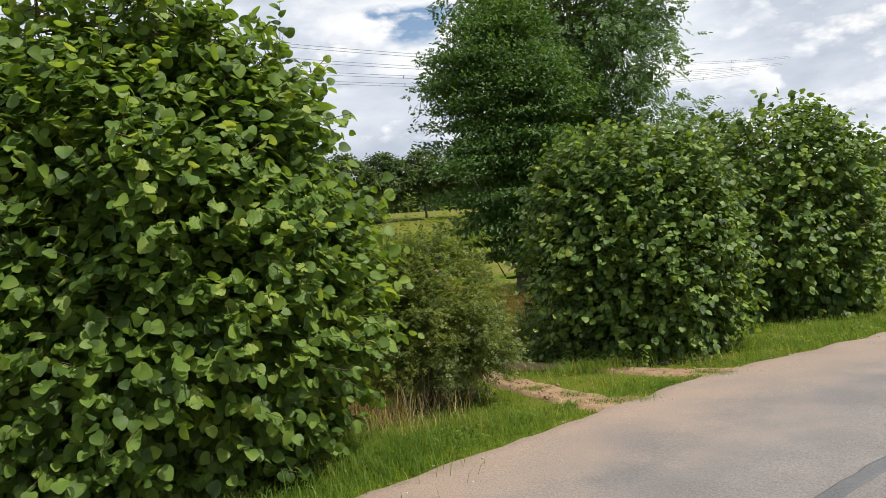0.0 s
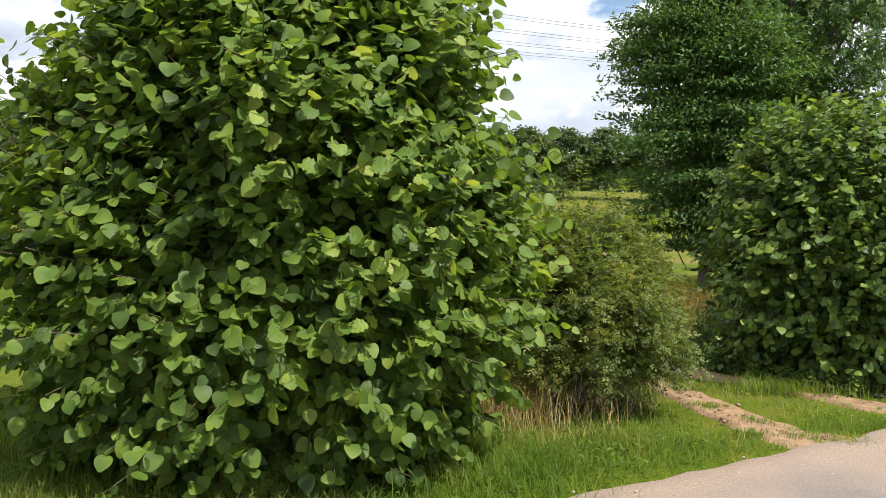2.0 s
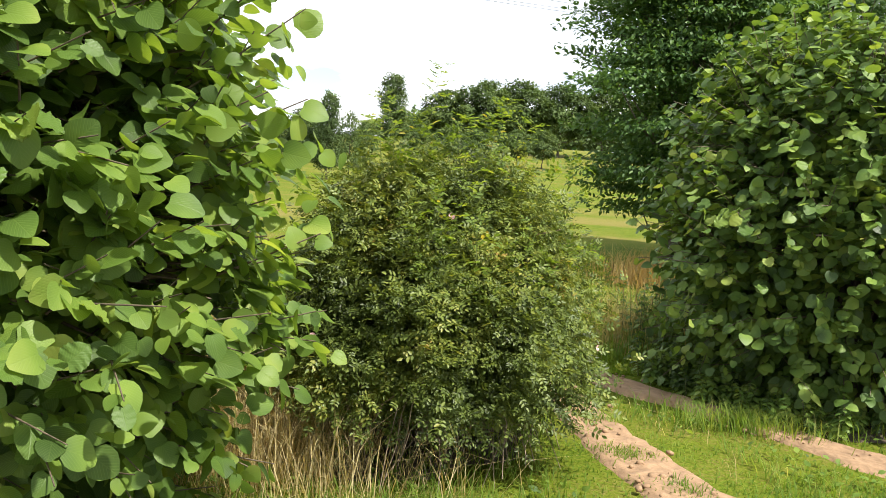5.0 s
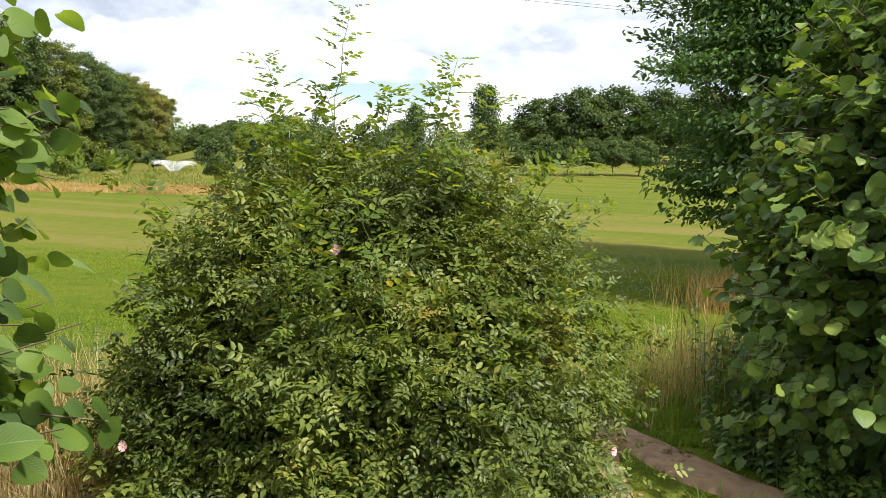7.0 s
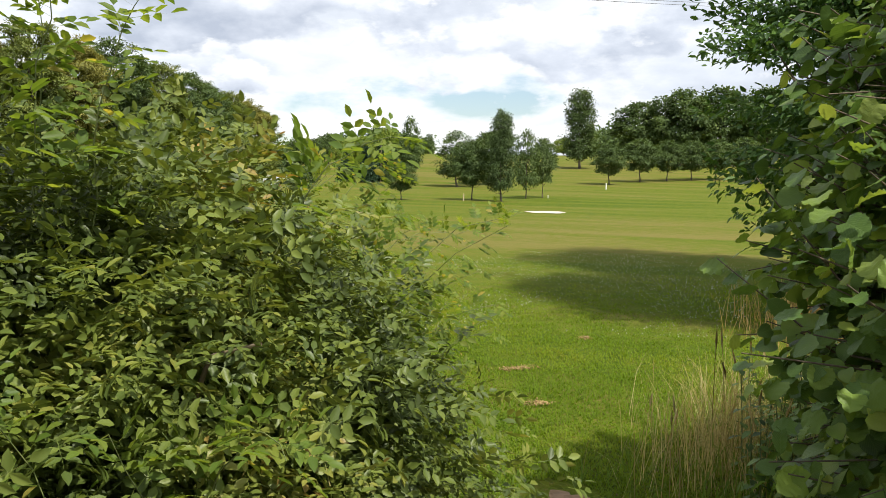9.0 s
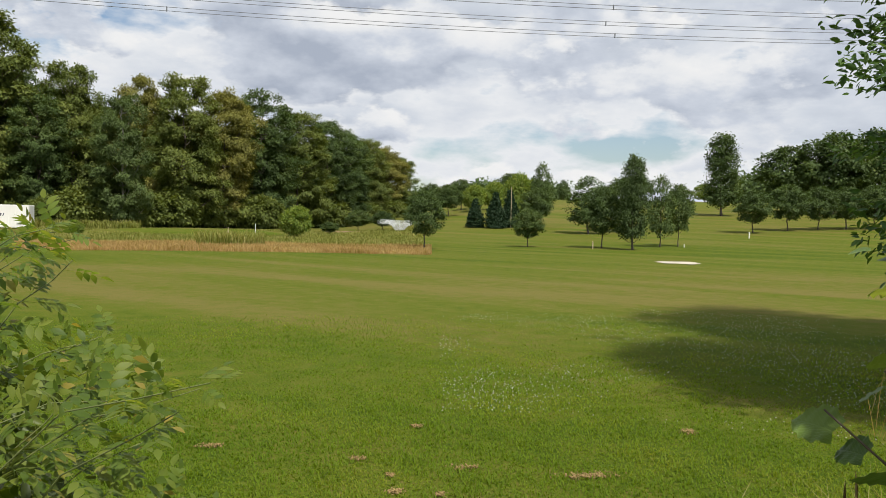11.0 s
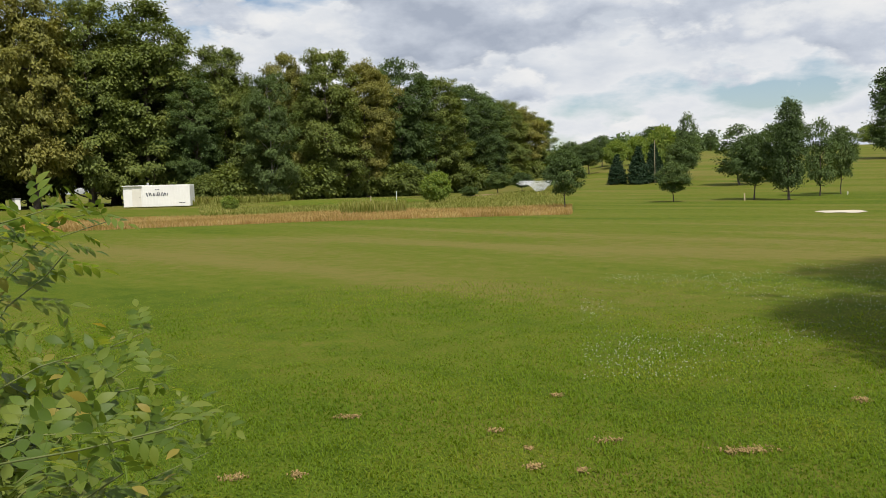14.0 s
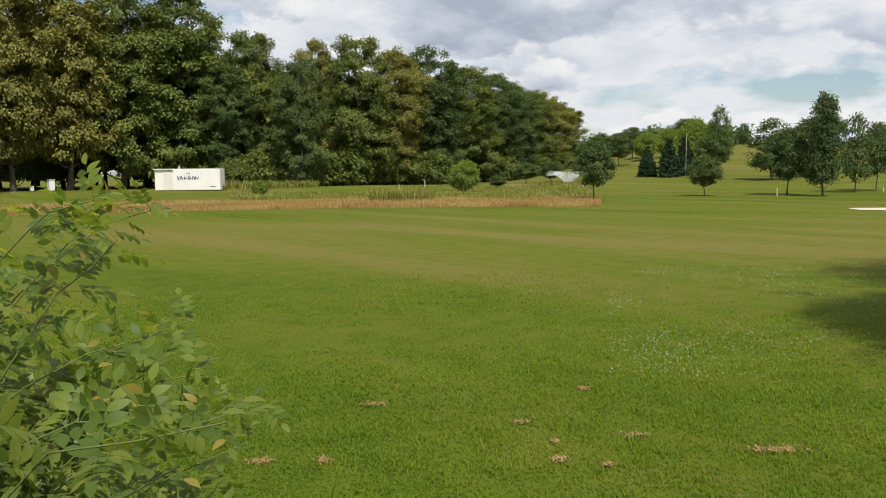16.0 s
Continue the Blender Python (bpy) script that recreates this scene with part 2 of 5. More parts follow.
spray_white = plain("spray_white", (0.72, 0.74, 0.76), (0.84, 0.86, 0.88), 4, 0.4, 0.1)


def asphalt_material():
    m, nt, N, Lk, p = shader("worn_asphalt")
    geo = N("ShaderNodeNewGeometry")
    uv = N("ShaderNodeUVMap")
    sep = N("ShaderNodeSeparateXYZ")
    Lk(uv.outputs[0], sep.inputs[0])
    grit, wide = N("ShaderNodeTexNoise"), N("ShaderNodeTexNoise")
    grit.inputs["Scale"].default_value, grit.inputs["Detail"].default_value = 90, 6
    wide.inputs["Scale"].default_value, wide.inputs["Detail"].default_value = 1.3, 7
    peb = N("ShaderNodeTexVoronoi")
    peb.inputs["Scale"].default_value = 70
    for n in (grit, wide, peb):
        Lk(geo.outputs["Position"], n.inputs["Vector"])
    base = ramp_node(N, [(0.3, (0.120, 0.108, 0.102)), (0.7, (0.232, 0.210, 0.198))])
    Lk(grit.outputs[0], base.inputs[0])
    patchy = ramp_node(N, [(0.35, (0.80, 0.80, 0.81)), (0.65, (1.06, 1.05, 1.03))])
    Lk(wide.outputs[0], patchy.inputs[0])
    mul = N("ShaderNodeMix")
    mul.data_type, mul.blend_type = "RGBA", "MULTIPLY"
    mul.inputs[0].default_value = 1.0
    Lk(base.outputs[0], mul.inputs[6])
    Lk(patchy.outputs[0], mul.inputs[7])
    # sandy dust that has washed over the margin
    add = N("ShaderNodeMath")
    add.operation = "MULTIPLY_ADD"
    add.inputs[1].default_value = 2.6
    Lk(wide.outputs[0], add.inputs[0])
    neg = N("ShaderNodeMath")
    neg.operation, neg.inputs[1].default_value = "MULTIPLY", -1.0
    Lk(sep.outputs[0], neg.inputs[0])
    Lk(neg.outputs[0], add.inputs[2])
    fac = N("ShaderNodeMapRange")
    fac.inputs[1].default_value, fac.inputs[2].default_value = -0.35, 1.15
    Lk(add.outputs[0], fac.inputs[0])
    dust = ramp_node(N, [(0.3, (0.205, 0.150, 0.114)), (0.7, (0.325, 0.245, 0.192))])
    Lk(grit.outputs[0], dust.inputs[0])
    mx = N("ShaderNodeMix")
    mx.data_type = "RGBA"
    Lk(fac.outputs[0], mx.inputs[0])
    Lk(mul.outputs[2], mx.inputs[6])
    Lk(dust.outputs[0], mx.inputs[7])
    Lk(mx.outputs[2], p.inputs["Base Color"])
    p.inputs["Roughness"].default_value = 0.88
    b = N("ShaderNodeBump")
    b.inputs["Strength"].default_value, b.inputs["Distance"].default_value = 0.6, 0.006
    Lk(peb.outputs["Distance"], b.inputs["Height"])
    Lk(b.outputs[0], p.inputs["Normal"])
    return m


def turf_material():
    """Mown fairway: green to straw in long drifts, grain at blade size."""
    m, nt, N, Lk, p = shader("turf")
    geo = N("ShaderNodeNewGeometry")
    rot = N("ShaderNodeMapping")
    rot.inputs["Rotation"].default_value = (0, 0, radians(-47))
    rot.inputs["Scale"].default_value = (0.06, 0.32, 0.1)
    Lk(geo.outputs["Position"], rot.inputs[0])
    drift = N("ShaderNodeTexNoise")
    drift.inputs["Scale"].default_value, drift.inputs["Detail"].default_value = 1.0, 6
    drift.inputs["Distortion"].default_value = 0.6
    Lk(rot.outputs[0], drift.inputs["Vector"])
    med, fine = N("ShaderNodeTexNoise"), N("ShaderNodeTexNoise")
    med.inputs["Scale"].default_value, med.inputs["Detail"].default_value = 2.6, 10
    med.inputs["Roughness"].default_value = 0.62
    fine.inputs["Scale"].default_value, fine.inputs["Detail"].default_value = 38, 6
    Lk(geo.outputs["Position"], med.inputs["Vector"])
    Lk(geo.outputs["Position"], fine.inputs["Vector"])
    # the strip next to the hedge is lusher than the fairway's middle
    dist = N("ShaderNodeVectorMath")
    dist.operation = "DOT_PRODUCT"
    dist.inputs[1].default_value = (-0.68, 0.73, 0)
    Lk(geo.outputs["Position"], dist.inputs[0])
    way = N("ShaderNodeMapRange")
    way.inputs[1].default_value, way.inputs[2].default_value = 0, 100
    Lk(dist.outputs["Value"], way.inputs[0])
    dry = ramp_node(N, [(0.08, (0.30, 0.30, 0.30)), (0.15, (0.42, 0.42, 0.42)), (0.22, (0.68, 0.68, 0.68)), (0.30, (0.62, 0.62, 0.62)), (0.36, (0.42, 0.42, 0.42)), (0.55, (0.40, 0.40, 0.40)), (0.9, (0.66, 0.66, 0.66))])
    Lk(way.outputs[0], dry.inputs[0])
    far = N("ShaderNodeMath")
    far.operation, far.inputs[1].default_value, far.inputs[2].default_value = "MULTIPLY_ADD", 0.5, -0.25
    Lk(dry.outputs[0], far.inputs[0])
    a1 = N("ShaderNodeMath")
    a1.operation = "ADD"
    Lk(drift.outputs[0], a1.inputs[0])
    Lk(far.outputs[0], a1.inputs[1])
    a2 = N("ShaderNodeMath")
    a2.operation, a2.inputs[1].default_value = "MULTIPLY_ADD", 0.72
    Lk(med.outputs[0], a2.inputs[0])
    Lk(a1.outputs[0], a2.inputs[2])
    a3 = N("ShaderNodeMath")
    a3.operation, a3.inputs[1].default_value = "MULTIPLY_ADD", 0.95
    Lk(fine.outputs[0], a3.inputs[0])
    Lk(a2.outputs[0], a3.inputs[2])
    r = ramp_node(N, [(0.592, (0.056, 0.090, 0.008)), (0.736, (0.093, 0.122, 0.012)), (0.84, (0.108, 0.120, 0.017)), (0.96, (0.150, 0.134, 0.036))])
    a4 = N("ShaderNodeMath")
    a4.operation, a4.inputs[1].default_value, a4.inputs[2].default_value = "MULTIPLY_ADD", 0.8, -0.268
    Lk(a3.outputs[0], a4.inputs[0])
    Lk(a4.outputs[0], r.inputs[0])
    Lk(r.outputs[0], p.inputs["Base Color"])
    p.inputs["Roughness"].default_value = 0.85
    p.inputs["Specular IOR Level"].default_value = 0.03
    b = N("ShaderNodeBump")
    b.inputs["Strength"].default_value, b.inputs["Distance"].default_value = 0.7, 0.03
    Lk(fine.outputs[0], b.inputs["Height"])
    Lk(b.outputs[0], p.inputs["Normal"])
    return m


asphalt = asphalt_material()
turf = turf_material()
water = plain("pond_water", (0.06, 0.08, 0.08), (0.10, 0.12, 0.12), 2, 0.08, 0.2)


# ---------------------------------------------------------------- mesh tools
rng = np.random.default_rng(7)


def mesh_from(name, verts, faces, material, uvs=None, smooth=False):
    """verts (n,3); faces: an int array (m,k), or a list of tuples; uvs: per vertex (n,2)."""
    me = bpy.data.meshes.new(name)
    verts = np.asarray(verts, dtype=np.float32)
    if isinstance(faces, np.ndarray):
        m, k = faces.shape
        me.vertices.add(len(verts))
        me.vertices.foreach_set("co", verts.ravel())
        me.loops.add(m * k)
        me.loops.foreach_set("vertex_index", faces.astype(np.int32).ravel())
        me.polygons.add(m)
        me.polygons.foreach_set("loop_start", np.arange(0, m * k, k, dtype=np.int32))
        me.polygons.foreach_set("loop_total", np.full(m, k, dtype=np.int32))
    else:
        me.from_pydata(verts.tolist(), [], [tuple(int(i) for i in f) for f in faces])
    if uvs is not None:
        lay = me.uv_layers.new(name="UVMap")
        idx = np.empty(len(me.loops), dtype=np.int32)
        me.loops.foreach_get("vertex_index", idx)
        lay.data.foreach_set("uv", np.asarray(uvs, dtype=np.float32)[idx].ravel())
    me.materials.append(material)
    if smooth:
        me.polygons.foreach_set("use_smooth", np.ones(len(me.polygons), dtype=bool))
    me.update(calc_edges=True)
    me.validate()
    return me


def thing(name, label, category, at=(0, 0, 0), group="", kind=""):
    ob = new(name)
    ob.location = at
    ob.empty_display_size = 0.2
    return tagged(ob, label, category, group, kind)


def part(name, mesh, parent, label="", kind=""):
    ob = new(name, mesh)
    ob.parent = parent
    return tagged(ob, label, kind=kind)


def join(pieces):
    """Joins (verts, faces) pieces of one face size into one pair."""
    vs, fs, n = [], [], 0
    for v, f in pieces:
        vs.append(v)
        fs.append(np.asarray(f) + n)
        n += len(v)
    return np.concatenate(vs), np.concatenate(fs)


def tube(points, radii, sides=6):
    """A tapered tube along points, as (verts, quads)."""
    P = np.asarray(points, float)
    T = np.gradient(P, axis=0)
    T /= np.linalg.norm(T, axis=1)[:, None] + 1e-9
    ref = np.where(np.abs(T[:, 2:3]) > 0.9, np.array([[1.0, 0, 0]]), np.array([[0, 0, 1.0]]))
    A = np.cross(T, ref)
    A /= np.linalg.norm(A, axis=1)[:, None] + 1e-9
    B = np.cross(T, A)
    ang = np.linspace(0, 2 * np.pi, sides, endpoint=False)
    ring = np.cos(ang)[None, :, None] * A[:, None] + np.sin(ang)[None, :, None] * B[:, None]
    V = P[:, None] + ring * np.asarray(radii, float)[:, None, None]
    n = len(P)
    F = [(i * sides + j, i * sides + (j + 1) % sides, (i + 1) * sides + (j + 1) % sides, (i + 1) * sides + j) for i in range(n - 1) for j in range(sides)]
    return V.reshape(-1, 3), np.array(F)


def bend(a, b, sag, steps=6, wob=0.0):
    """A curved line from a to b, bowed by sag (a vector)."""
    t = np.linspace(0, 1, steps)[:, None]
    p = (1 - t) * np.asarray(a, float) + t * np.asarray(b, float) + 4 * t * (1 - t) * np.asarray(sag, float)
    if wob:
        p[1:] += rng.normal(0, wob, (steps - 1, 3))
    return p


def unit(v):
    return v / (np.linalg.norm(v, axis=-1, keepdims=True) + 1e-9)


def frames_of(along, face):
    """Rotations whose y runs along the leaf and whose z is its upper face."""
    y = unit(along)
    x = unit(np.cross(y, face))
    z = np.cross(x, y)
    return np.stack([x, y, z], axis=-1)


def scatter(tv, tf, tuv, pos, rot, size):
    """The template at each place: verts, faces, uvs."""
    n, k = len(pos), len(tv)
    V = np.einsum("nij,kj->nki", rot, tv) * np.asarray(size).reshape(-1, 1, 1) + pos[:, None]
    F = tf[None] + (np.arange(n) * k)[:, None, None]
    U = np.tile(tuv, (n, 1)) if tuv is not None else None
    return V.reshape(-1, 3), F.reshape(-1, tf.shape[1]), U


def leaf_template(widths, fold=0.12, droop=0.18):
    """A leaf of length 1 with a midrib and as many stations as widths; triangles."""
    n = len(widths)
    v, uv = [], []
    for i, w in enumerate(widths):
        y = i / (n - 1)
        z = -droop * y * y
        for s in (-1, 0, 1):
            v.append((s * w, y - 0.10 * abs(s) * w, z + fold * abs(s) * w))
            uv.append((s * w * 2, y))
    f = []
    for i in range(n - 1):
        a, b = 3 * i, 3 * i + 3
        for k in (0, 1):
            f += [(a + k, a + k + 1, b + k + 1), (a + k, b + k + 1, b + k)]
    return np.array(v, float), np.array(f), np.array(uv, float)


LEAF_ROUND = leaf_template([0.28, 0.48, 0.53, 0.50, 0.36, 0.10], 0.16, 0.24)
LEAF_LIGHT = (np.array([(0, 0, 0), (-0.26, 0.35, 0.06), (-0.2, 0.72, 0.0), (0, 1, -0.16), (0.2, 0.72, 0.0), (0.26, 0.35, 0.06), (0, 0.5, -0.02)], float),
              np.array([(0, 6, 1), (1, 6, 2), (2, 6, 3), (3, 6, 4), (4, 6, 5), (5, 6, 0)]), np.array([(0, 0), (-0.5, 0.35), (-0.4, 0.7), (0, 1), (0.4, 0.7), (0.5, 0.35), (0, 0.5)], float))
LEAF_OVAL = leaf_template([0.02, 0.30, 0.26, 0.01], 0.15, 0.2)
LEAF_SMALL = (np.array([(0, 0, 0), (-0.25, 0.34, 0.05), (-0.19, 0.72, 0.02), (0, 1, -0.14), (0.19, 0.72, 0.02), (0.25, 0.34, 0.05)], float),
              np.array([(0, 2, 1), (0, 3, 2), (0, 4, 3), (0, 5, 4)]), np.array([(0, 0), (-0.5, 0.35), (-0.4, 0.7), (0, 1), (0.4, 0.7), (0.5, 0.35)], float))
LEAF_LANCE = leaf_template([0.02, 0.19, 0.25, 0.17, 0.01], 0.15, 0.3)
LEAF_TINY = (np.array([(0, 0, 0), (-0.31, 0.5, 0.05), (0, 1, -0.12), (0.31, 0.5, 0.05)], float), np.array([(0, 2, 1), (0, 3, 2)]), np.array([(0, 0), (-0.5, 0.5), (0, 1), (0.5, 0.5)], float))


def serrated_leaf():
    """The near hazel leaf: round, heart-shaped at the stalk, toothed edge, pointed tip."""
    n = 13
    v, uv = [], []
    for i in range(n):
        y = i / (n - 1)
        w = 0.52 * math.sin(math.pi * (0.10 + 0.88 * y) ** 0.85) ** 0.62 if y < 0.93 else 0.52 * (1 - y) * 1.6
        w *= 1.0 + (0.07 if i % 2 else -0.03)
        for s in (-1, -0.5, 0, 0.5, 1):
            lift = 0.05 * math.sin(i * 1.9 + s * 2)
            v.append((s * w, y - 0.06 * abs(s) - (0.08 * abs(s) if i == 0 else 0), -0.22 * y * y + 0.16 * abs(s) * w + lift * abs(s)))
            uv.append((s * w * 2, y))
    f = []
    for i in range(n - 1):
        a, b = 5 * i, 5 * i + 5
        for k in range(4):
            f += [(a + k, a + k + 1, b + k + 1), (a + k, b + k + 1, b + k)]
    return np.array(v, float), np.array(f), np.array(uv, float)


def compound_template(pairs, leaflet=0.34, blade=LEAF_SMALL):
    """A pinnate leaf of length 1: pairs of leaflets and one at the end."""
    tv, tf, tuv = blade
    vs, fs, us, n = [], [], [], 0
    spots = [((0, 0.34 + 0.56 * i / pairs, 0), s * 62) for i in range(pairs) for s in (-1, 1)] + [((0, 0.95, 0), 0)]
    for (px, py, pz), a in spots:
        c, s = math.cos(radians(-a)), math.sin(radians(-a))
        R = np.array([[c, -s, 0], [s, c, 0], [0, 0, 1]])
        vs.append((tv * leaflet * np.array([1.0, 1, 1])) @ R.T + np.array([px, py, -0.15 * py * py]))
        fs.append(tf + n)
        us.append(tuv)
        n += len(tv)
    st = np.array([[-0.012, 0, 0], [0.012, 0, 0], [0.0, 0.95, -0.14]])
    vs.append(st)
    fs.append(np.array([[0, 1, 2]]) + n)
    us.append(np.array([[0, 0], [0, 0], [0, 1]]))
    return np.concatenate(vs), np.concatenate(fs), np.concatenate(us)


ROSE_LEAF = compound_template(2, 0.42)
ASH_LEAF = compound_template(3, 0.36)
ROSE_SPRIG = compound_template(3, 0.36, LEAF_LANCE)


def smooth01(a, b, x):
    t = np.clip((np.asarray(x, float) - a) / (b - a), 0, 1)
    return t * t * (3 - 2 * t)


def height(x, y):
    """The lie of the land: level by the road, a long hill beyond the fairway."""
    x, y = np.asarray(x, float), np.asarray(y, float)
    along = -0.34 * x + 0.94 * y
    bearing = np.degrees(np.arctan2(-x, np.maximum(y, 1e-3)))
    mask = smooth01(40, 31, bearing) * smooth01(-45, -10, bearing) * (y > 0)
    return 7.4 * smooth01(52, 215, along) * mask


def gz(x, y):
    return float(height(x, y))


# ---------------------------------------------------------------- ground, road, track
def build_ground():
    s = np.sinh(np.linspace(-6.6, 6.6, 190))
    g = s / s.max()
    xs, ys = g * 2600, g * 2600 + 9
    X, Y = np.meshgrid(xs, ys)
    Z = height(X, Y)
    near = np.exp(-((X / 40) ** 2 + ((Y - 15) / 40) ** 2))
    lump = np.array([[noise.noise(Vector((x * 0.35, y * 0.35, 0.3))) for x in xs] for y in ys])
    Z = Z + near * 0.02 * lump - 0.03
    n = len(xs)
    F = np.array([(i * n + j, i * n + j + 1, (i + 1) * n + j + 1, (i + 1) * n + j) for i in range(n - 1) for j in range(n - 1)])
    ob = new("ground", mesh_from("ground", np.stack([X, Y, Z], -1).reshape(-1, 3), F, turf, smooth=True))
    tagged(ob, "mown golf course turf drying to straw in places", "ground", kind="structure")


build_ground()
ROAD_EDGE = [(-34, -27.5), (-9, -2.75), (-4.1, 1.9), (-0.77, 5.03), (0.87, 6.58), (2.42, 8.05), (5.22, 9.85), (12, 13.4), (40, 26), (120, 60)]


def edge_point(s, table):
    """The point at length s along a polyline, and the direction there."""
    P = np.asarray(table, float)
    d = np.linalg.norm(np.diff(P, axis=0), axis=1)
    c = np.concatenate([[0], np.cumsum(d)])
    x, y = np.interp(s, c, P[:, 0]), np.interp(s, c, P[:, 1])
    x2, y2 = np.interp(s + 0.3, c, P[:, 0]), np.interp(s + 0.3, c, P[:, 1])
    x1, y1 = np.interp(s - 0.3, c, P[:, 0]), np.interp(s - 0.3, c, P[:, 1])
    t = unit(np.stack([x2 - x1, y2 - y1], -1))
    return np.stack([x, y], -1), t, c[-1]


def build_road():
    _, _, total = edge_point(np.array([0.0]), ROAD_EDGE)
    s = np.concatenate([np.linspace(0, 30, 20), np.linspace(30.4, 58, 230), np.linspace(59, total - 0.5, 30)])
    P, T, _ = edge_point(s, ROAD_EDGE)
    R = np.stack([T[:, 1], -T[:, 0]], -1)
    w = np.array([0, 0.1, 0.25, 0.5, 1, 2, 3, 4, 5, 5.6, 5.8])
    ragged = np.array([noise.noise(Vector((a * 2.1, 0, 0))) * 0.10 + noise.noise(Vector((a * 7.0, 3, 0))) * 0.05 for a in s])
    V, U = [], []
    for i in range(len(s)):
        for j, ww in enumerate(w):
            off = ww + ragged[i] * max(0, 1 - ww / 0.5)
            q = P[i] + R[i] * off
            z = 0.012 + 0.03 * math.sin(math.pi * ww / 5.8) - (0.06 if j in (0, len(w) - 1) else 0) + noise.noise(Vector((q[0] * 1.2, q[1] * 1.2, 0))) * 0.006
            V.append((q[0], q[1], z))
            U.append((min(ww, 5.8 - ww + 0.8), s[i]))
    k = len(w)
    F = np.array([(i * k + j, i * k + j + 1, (i + 1) * k + j + 1, (i + 1) * k + j) for i in range(len(s) - 1) for j in range(k - 1)])
    ob = new("road", mesh_from("road", V, F, asphalt, uvs=np.array(U), smooth=True))
    tagged(ob, "worn grey asphalt lane with sandy dust along its edge", "road", kind="structure")


build_road()


def ribbon(name, centre, widths, material, z0, label, category, bump=0.012, seed=0.0):
    """A track of uneven width along a centre line, crowned and lumpy, edges dipping into the turf."""
    P = np.asarray(centre, float)
    d = np.concatenate([[0], np.cumsum(np.linalg.norm(np.diff(P, axis=0), axis=1))])
    s = np.arange(0, d[-1], 0.06)
    x, y = np.interp(s, d, P[:, 0]), np.interp(s, d, P[:, 1])
    ker = np.ones(7) / 7
    x[3:-3], y[3:-3] = np.convolve(x, ker, "valid"), np.convolve(y, ker, "valid")
    T = unit(np.stack([np.gradient(x), np.gradient(y)], -1))
    R = np.stack([T[:, 1], -T[:, 0]], -1)
    W = np.interp(s, d, widths)
    js = np.linspace(-1, 1, 11)
    V = []
    for i in range(len(s)):
        l = 1 + 0.35 * noise.noise(Vector((s[i] * 1.7, seed, 0))) + 0.2 * noise.noise(Vector((s[i] * 5, seed + 4, 0)))
        r = 1 + 0.35 * noise.noise(Vector((s[i] * 1.9, seed + 9, 0))) + 0.2 * noise.noise(Vector((s[i] * 6, seed + 7, 0)))
        for j in js:
            q = np.array([x[i], y[i]]) + R[i] * W[i] * 0.5 * j * (l if j < 0 else r)
            z = z0 + bump * noise.noise(Vector((q[0] * 6, q[1] * 6, seed))) + 0.5 * bump * noise.noise(Vector((q[0] * 17, q[1] * 17, seed))) - (0.05 if abs(j) > 0.95 else 0)
            V.append((q[0], q[1], z))
    k = len(js)
    F = np.array([(i * k + j, i * k + j + 1, (i + 1) * k + j + 1, (i + 1) * k + j) for i in range(len(s) - 1) for j in range(k - 1)])
    ob = new(name, mesh_from(name, V, F, material, smooth=True))
    return tagged(ob, label, category, kind="structure")


LEFT_RUT = [(1.75, 6.95), (1.2, 7.25), (0.92, 7.75), (0.66, 8.3), (0.42, 8.85), (0.25, 9.7), (0.0, 10.3)]
RIGHT_RUT = [(3.1, 8.05), (2.35, 8.2), (1.85, 8.62), (1.25, 9.15), (0.75, 9.5), (0.35, 9.9), (0.05, 10.3)]
ribbon("track_rut", LEFT_RUT, [0.7, 0.55, 0.45, 0.38, 0.32, 0.28, 0.1], earth, 0.0, "bare reddish earth wheel rut of the field track", "track", 0.012, 1.0)
ribbon("track_rut", RIGHT_RUT, [0.5, 0.42, 0.34, 0.30, 0.3, 0.28, 0.1], earth, 0.004, "bare reddish earth wheel rut of the field track", "track", 0.012, 5.0)


def build_tar():
    P = [(1.45, 3.85), (2.07, 4.42), (2.75, 5.0), (3.6, 5.6), (5.2, 6.7)]
    ribbon("tar_seam", P, [0.10, 0.14, 0.12, 0.12, 0.1], tar, 0.052, "dark tar-filled crack across the asphalt", "road repair", 0.002, 3.0)


build_tar()


# ---------------------------------------------------------------- bushes and trees
def profile(z, table):
    return np.interp(z, [a for a, _ in table], [b for _, b in table])


def shell_points(n, rx, ry, h, table, lump=0.16, lumps=1.1, seed=0.0, depth=0.16, low=0.03):
    """Places and outward normals in the outer layer of a bush of that height and profile."""
    P, Nn = [], []
    while len(P) < n:
        z = low + (0.995 - low) * rng.random()
        r0 = float(profile(z, table))
        if rng.random() > r0 + 0.12:
            continue
        a = rng.random() * 2 * math.pi
        ca, sa = math.cos(a), math.sin(a)
        d = 0.06
        slope = (float(profile(min(1, z + d), table)) - float(profile(max(0, z - d), table))) / (2 * d)
        v = Vector((ca * lumps * 1.4 + seed, sa * lumps * 1.4, z * h * lumps))
        wob = 1 + lump * noise.noise(v) * 1.6 + lump * 0.6 * noise.noise(v * 2.7)
        inner = 1 - min(0.75, rng.exponential(depth))
        r = r0 * wob * inner
        P.append((ca * r * rx, sa * r * ry, z * h * (1 + 0.06 * (wob - 1))))
        nz = -slope * (rx + ry) / 2 / h
        Nn.append((ca, sa, nz))
    return np.array(P), unit(np.array(Nn))


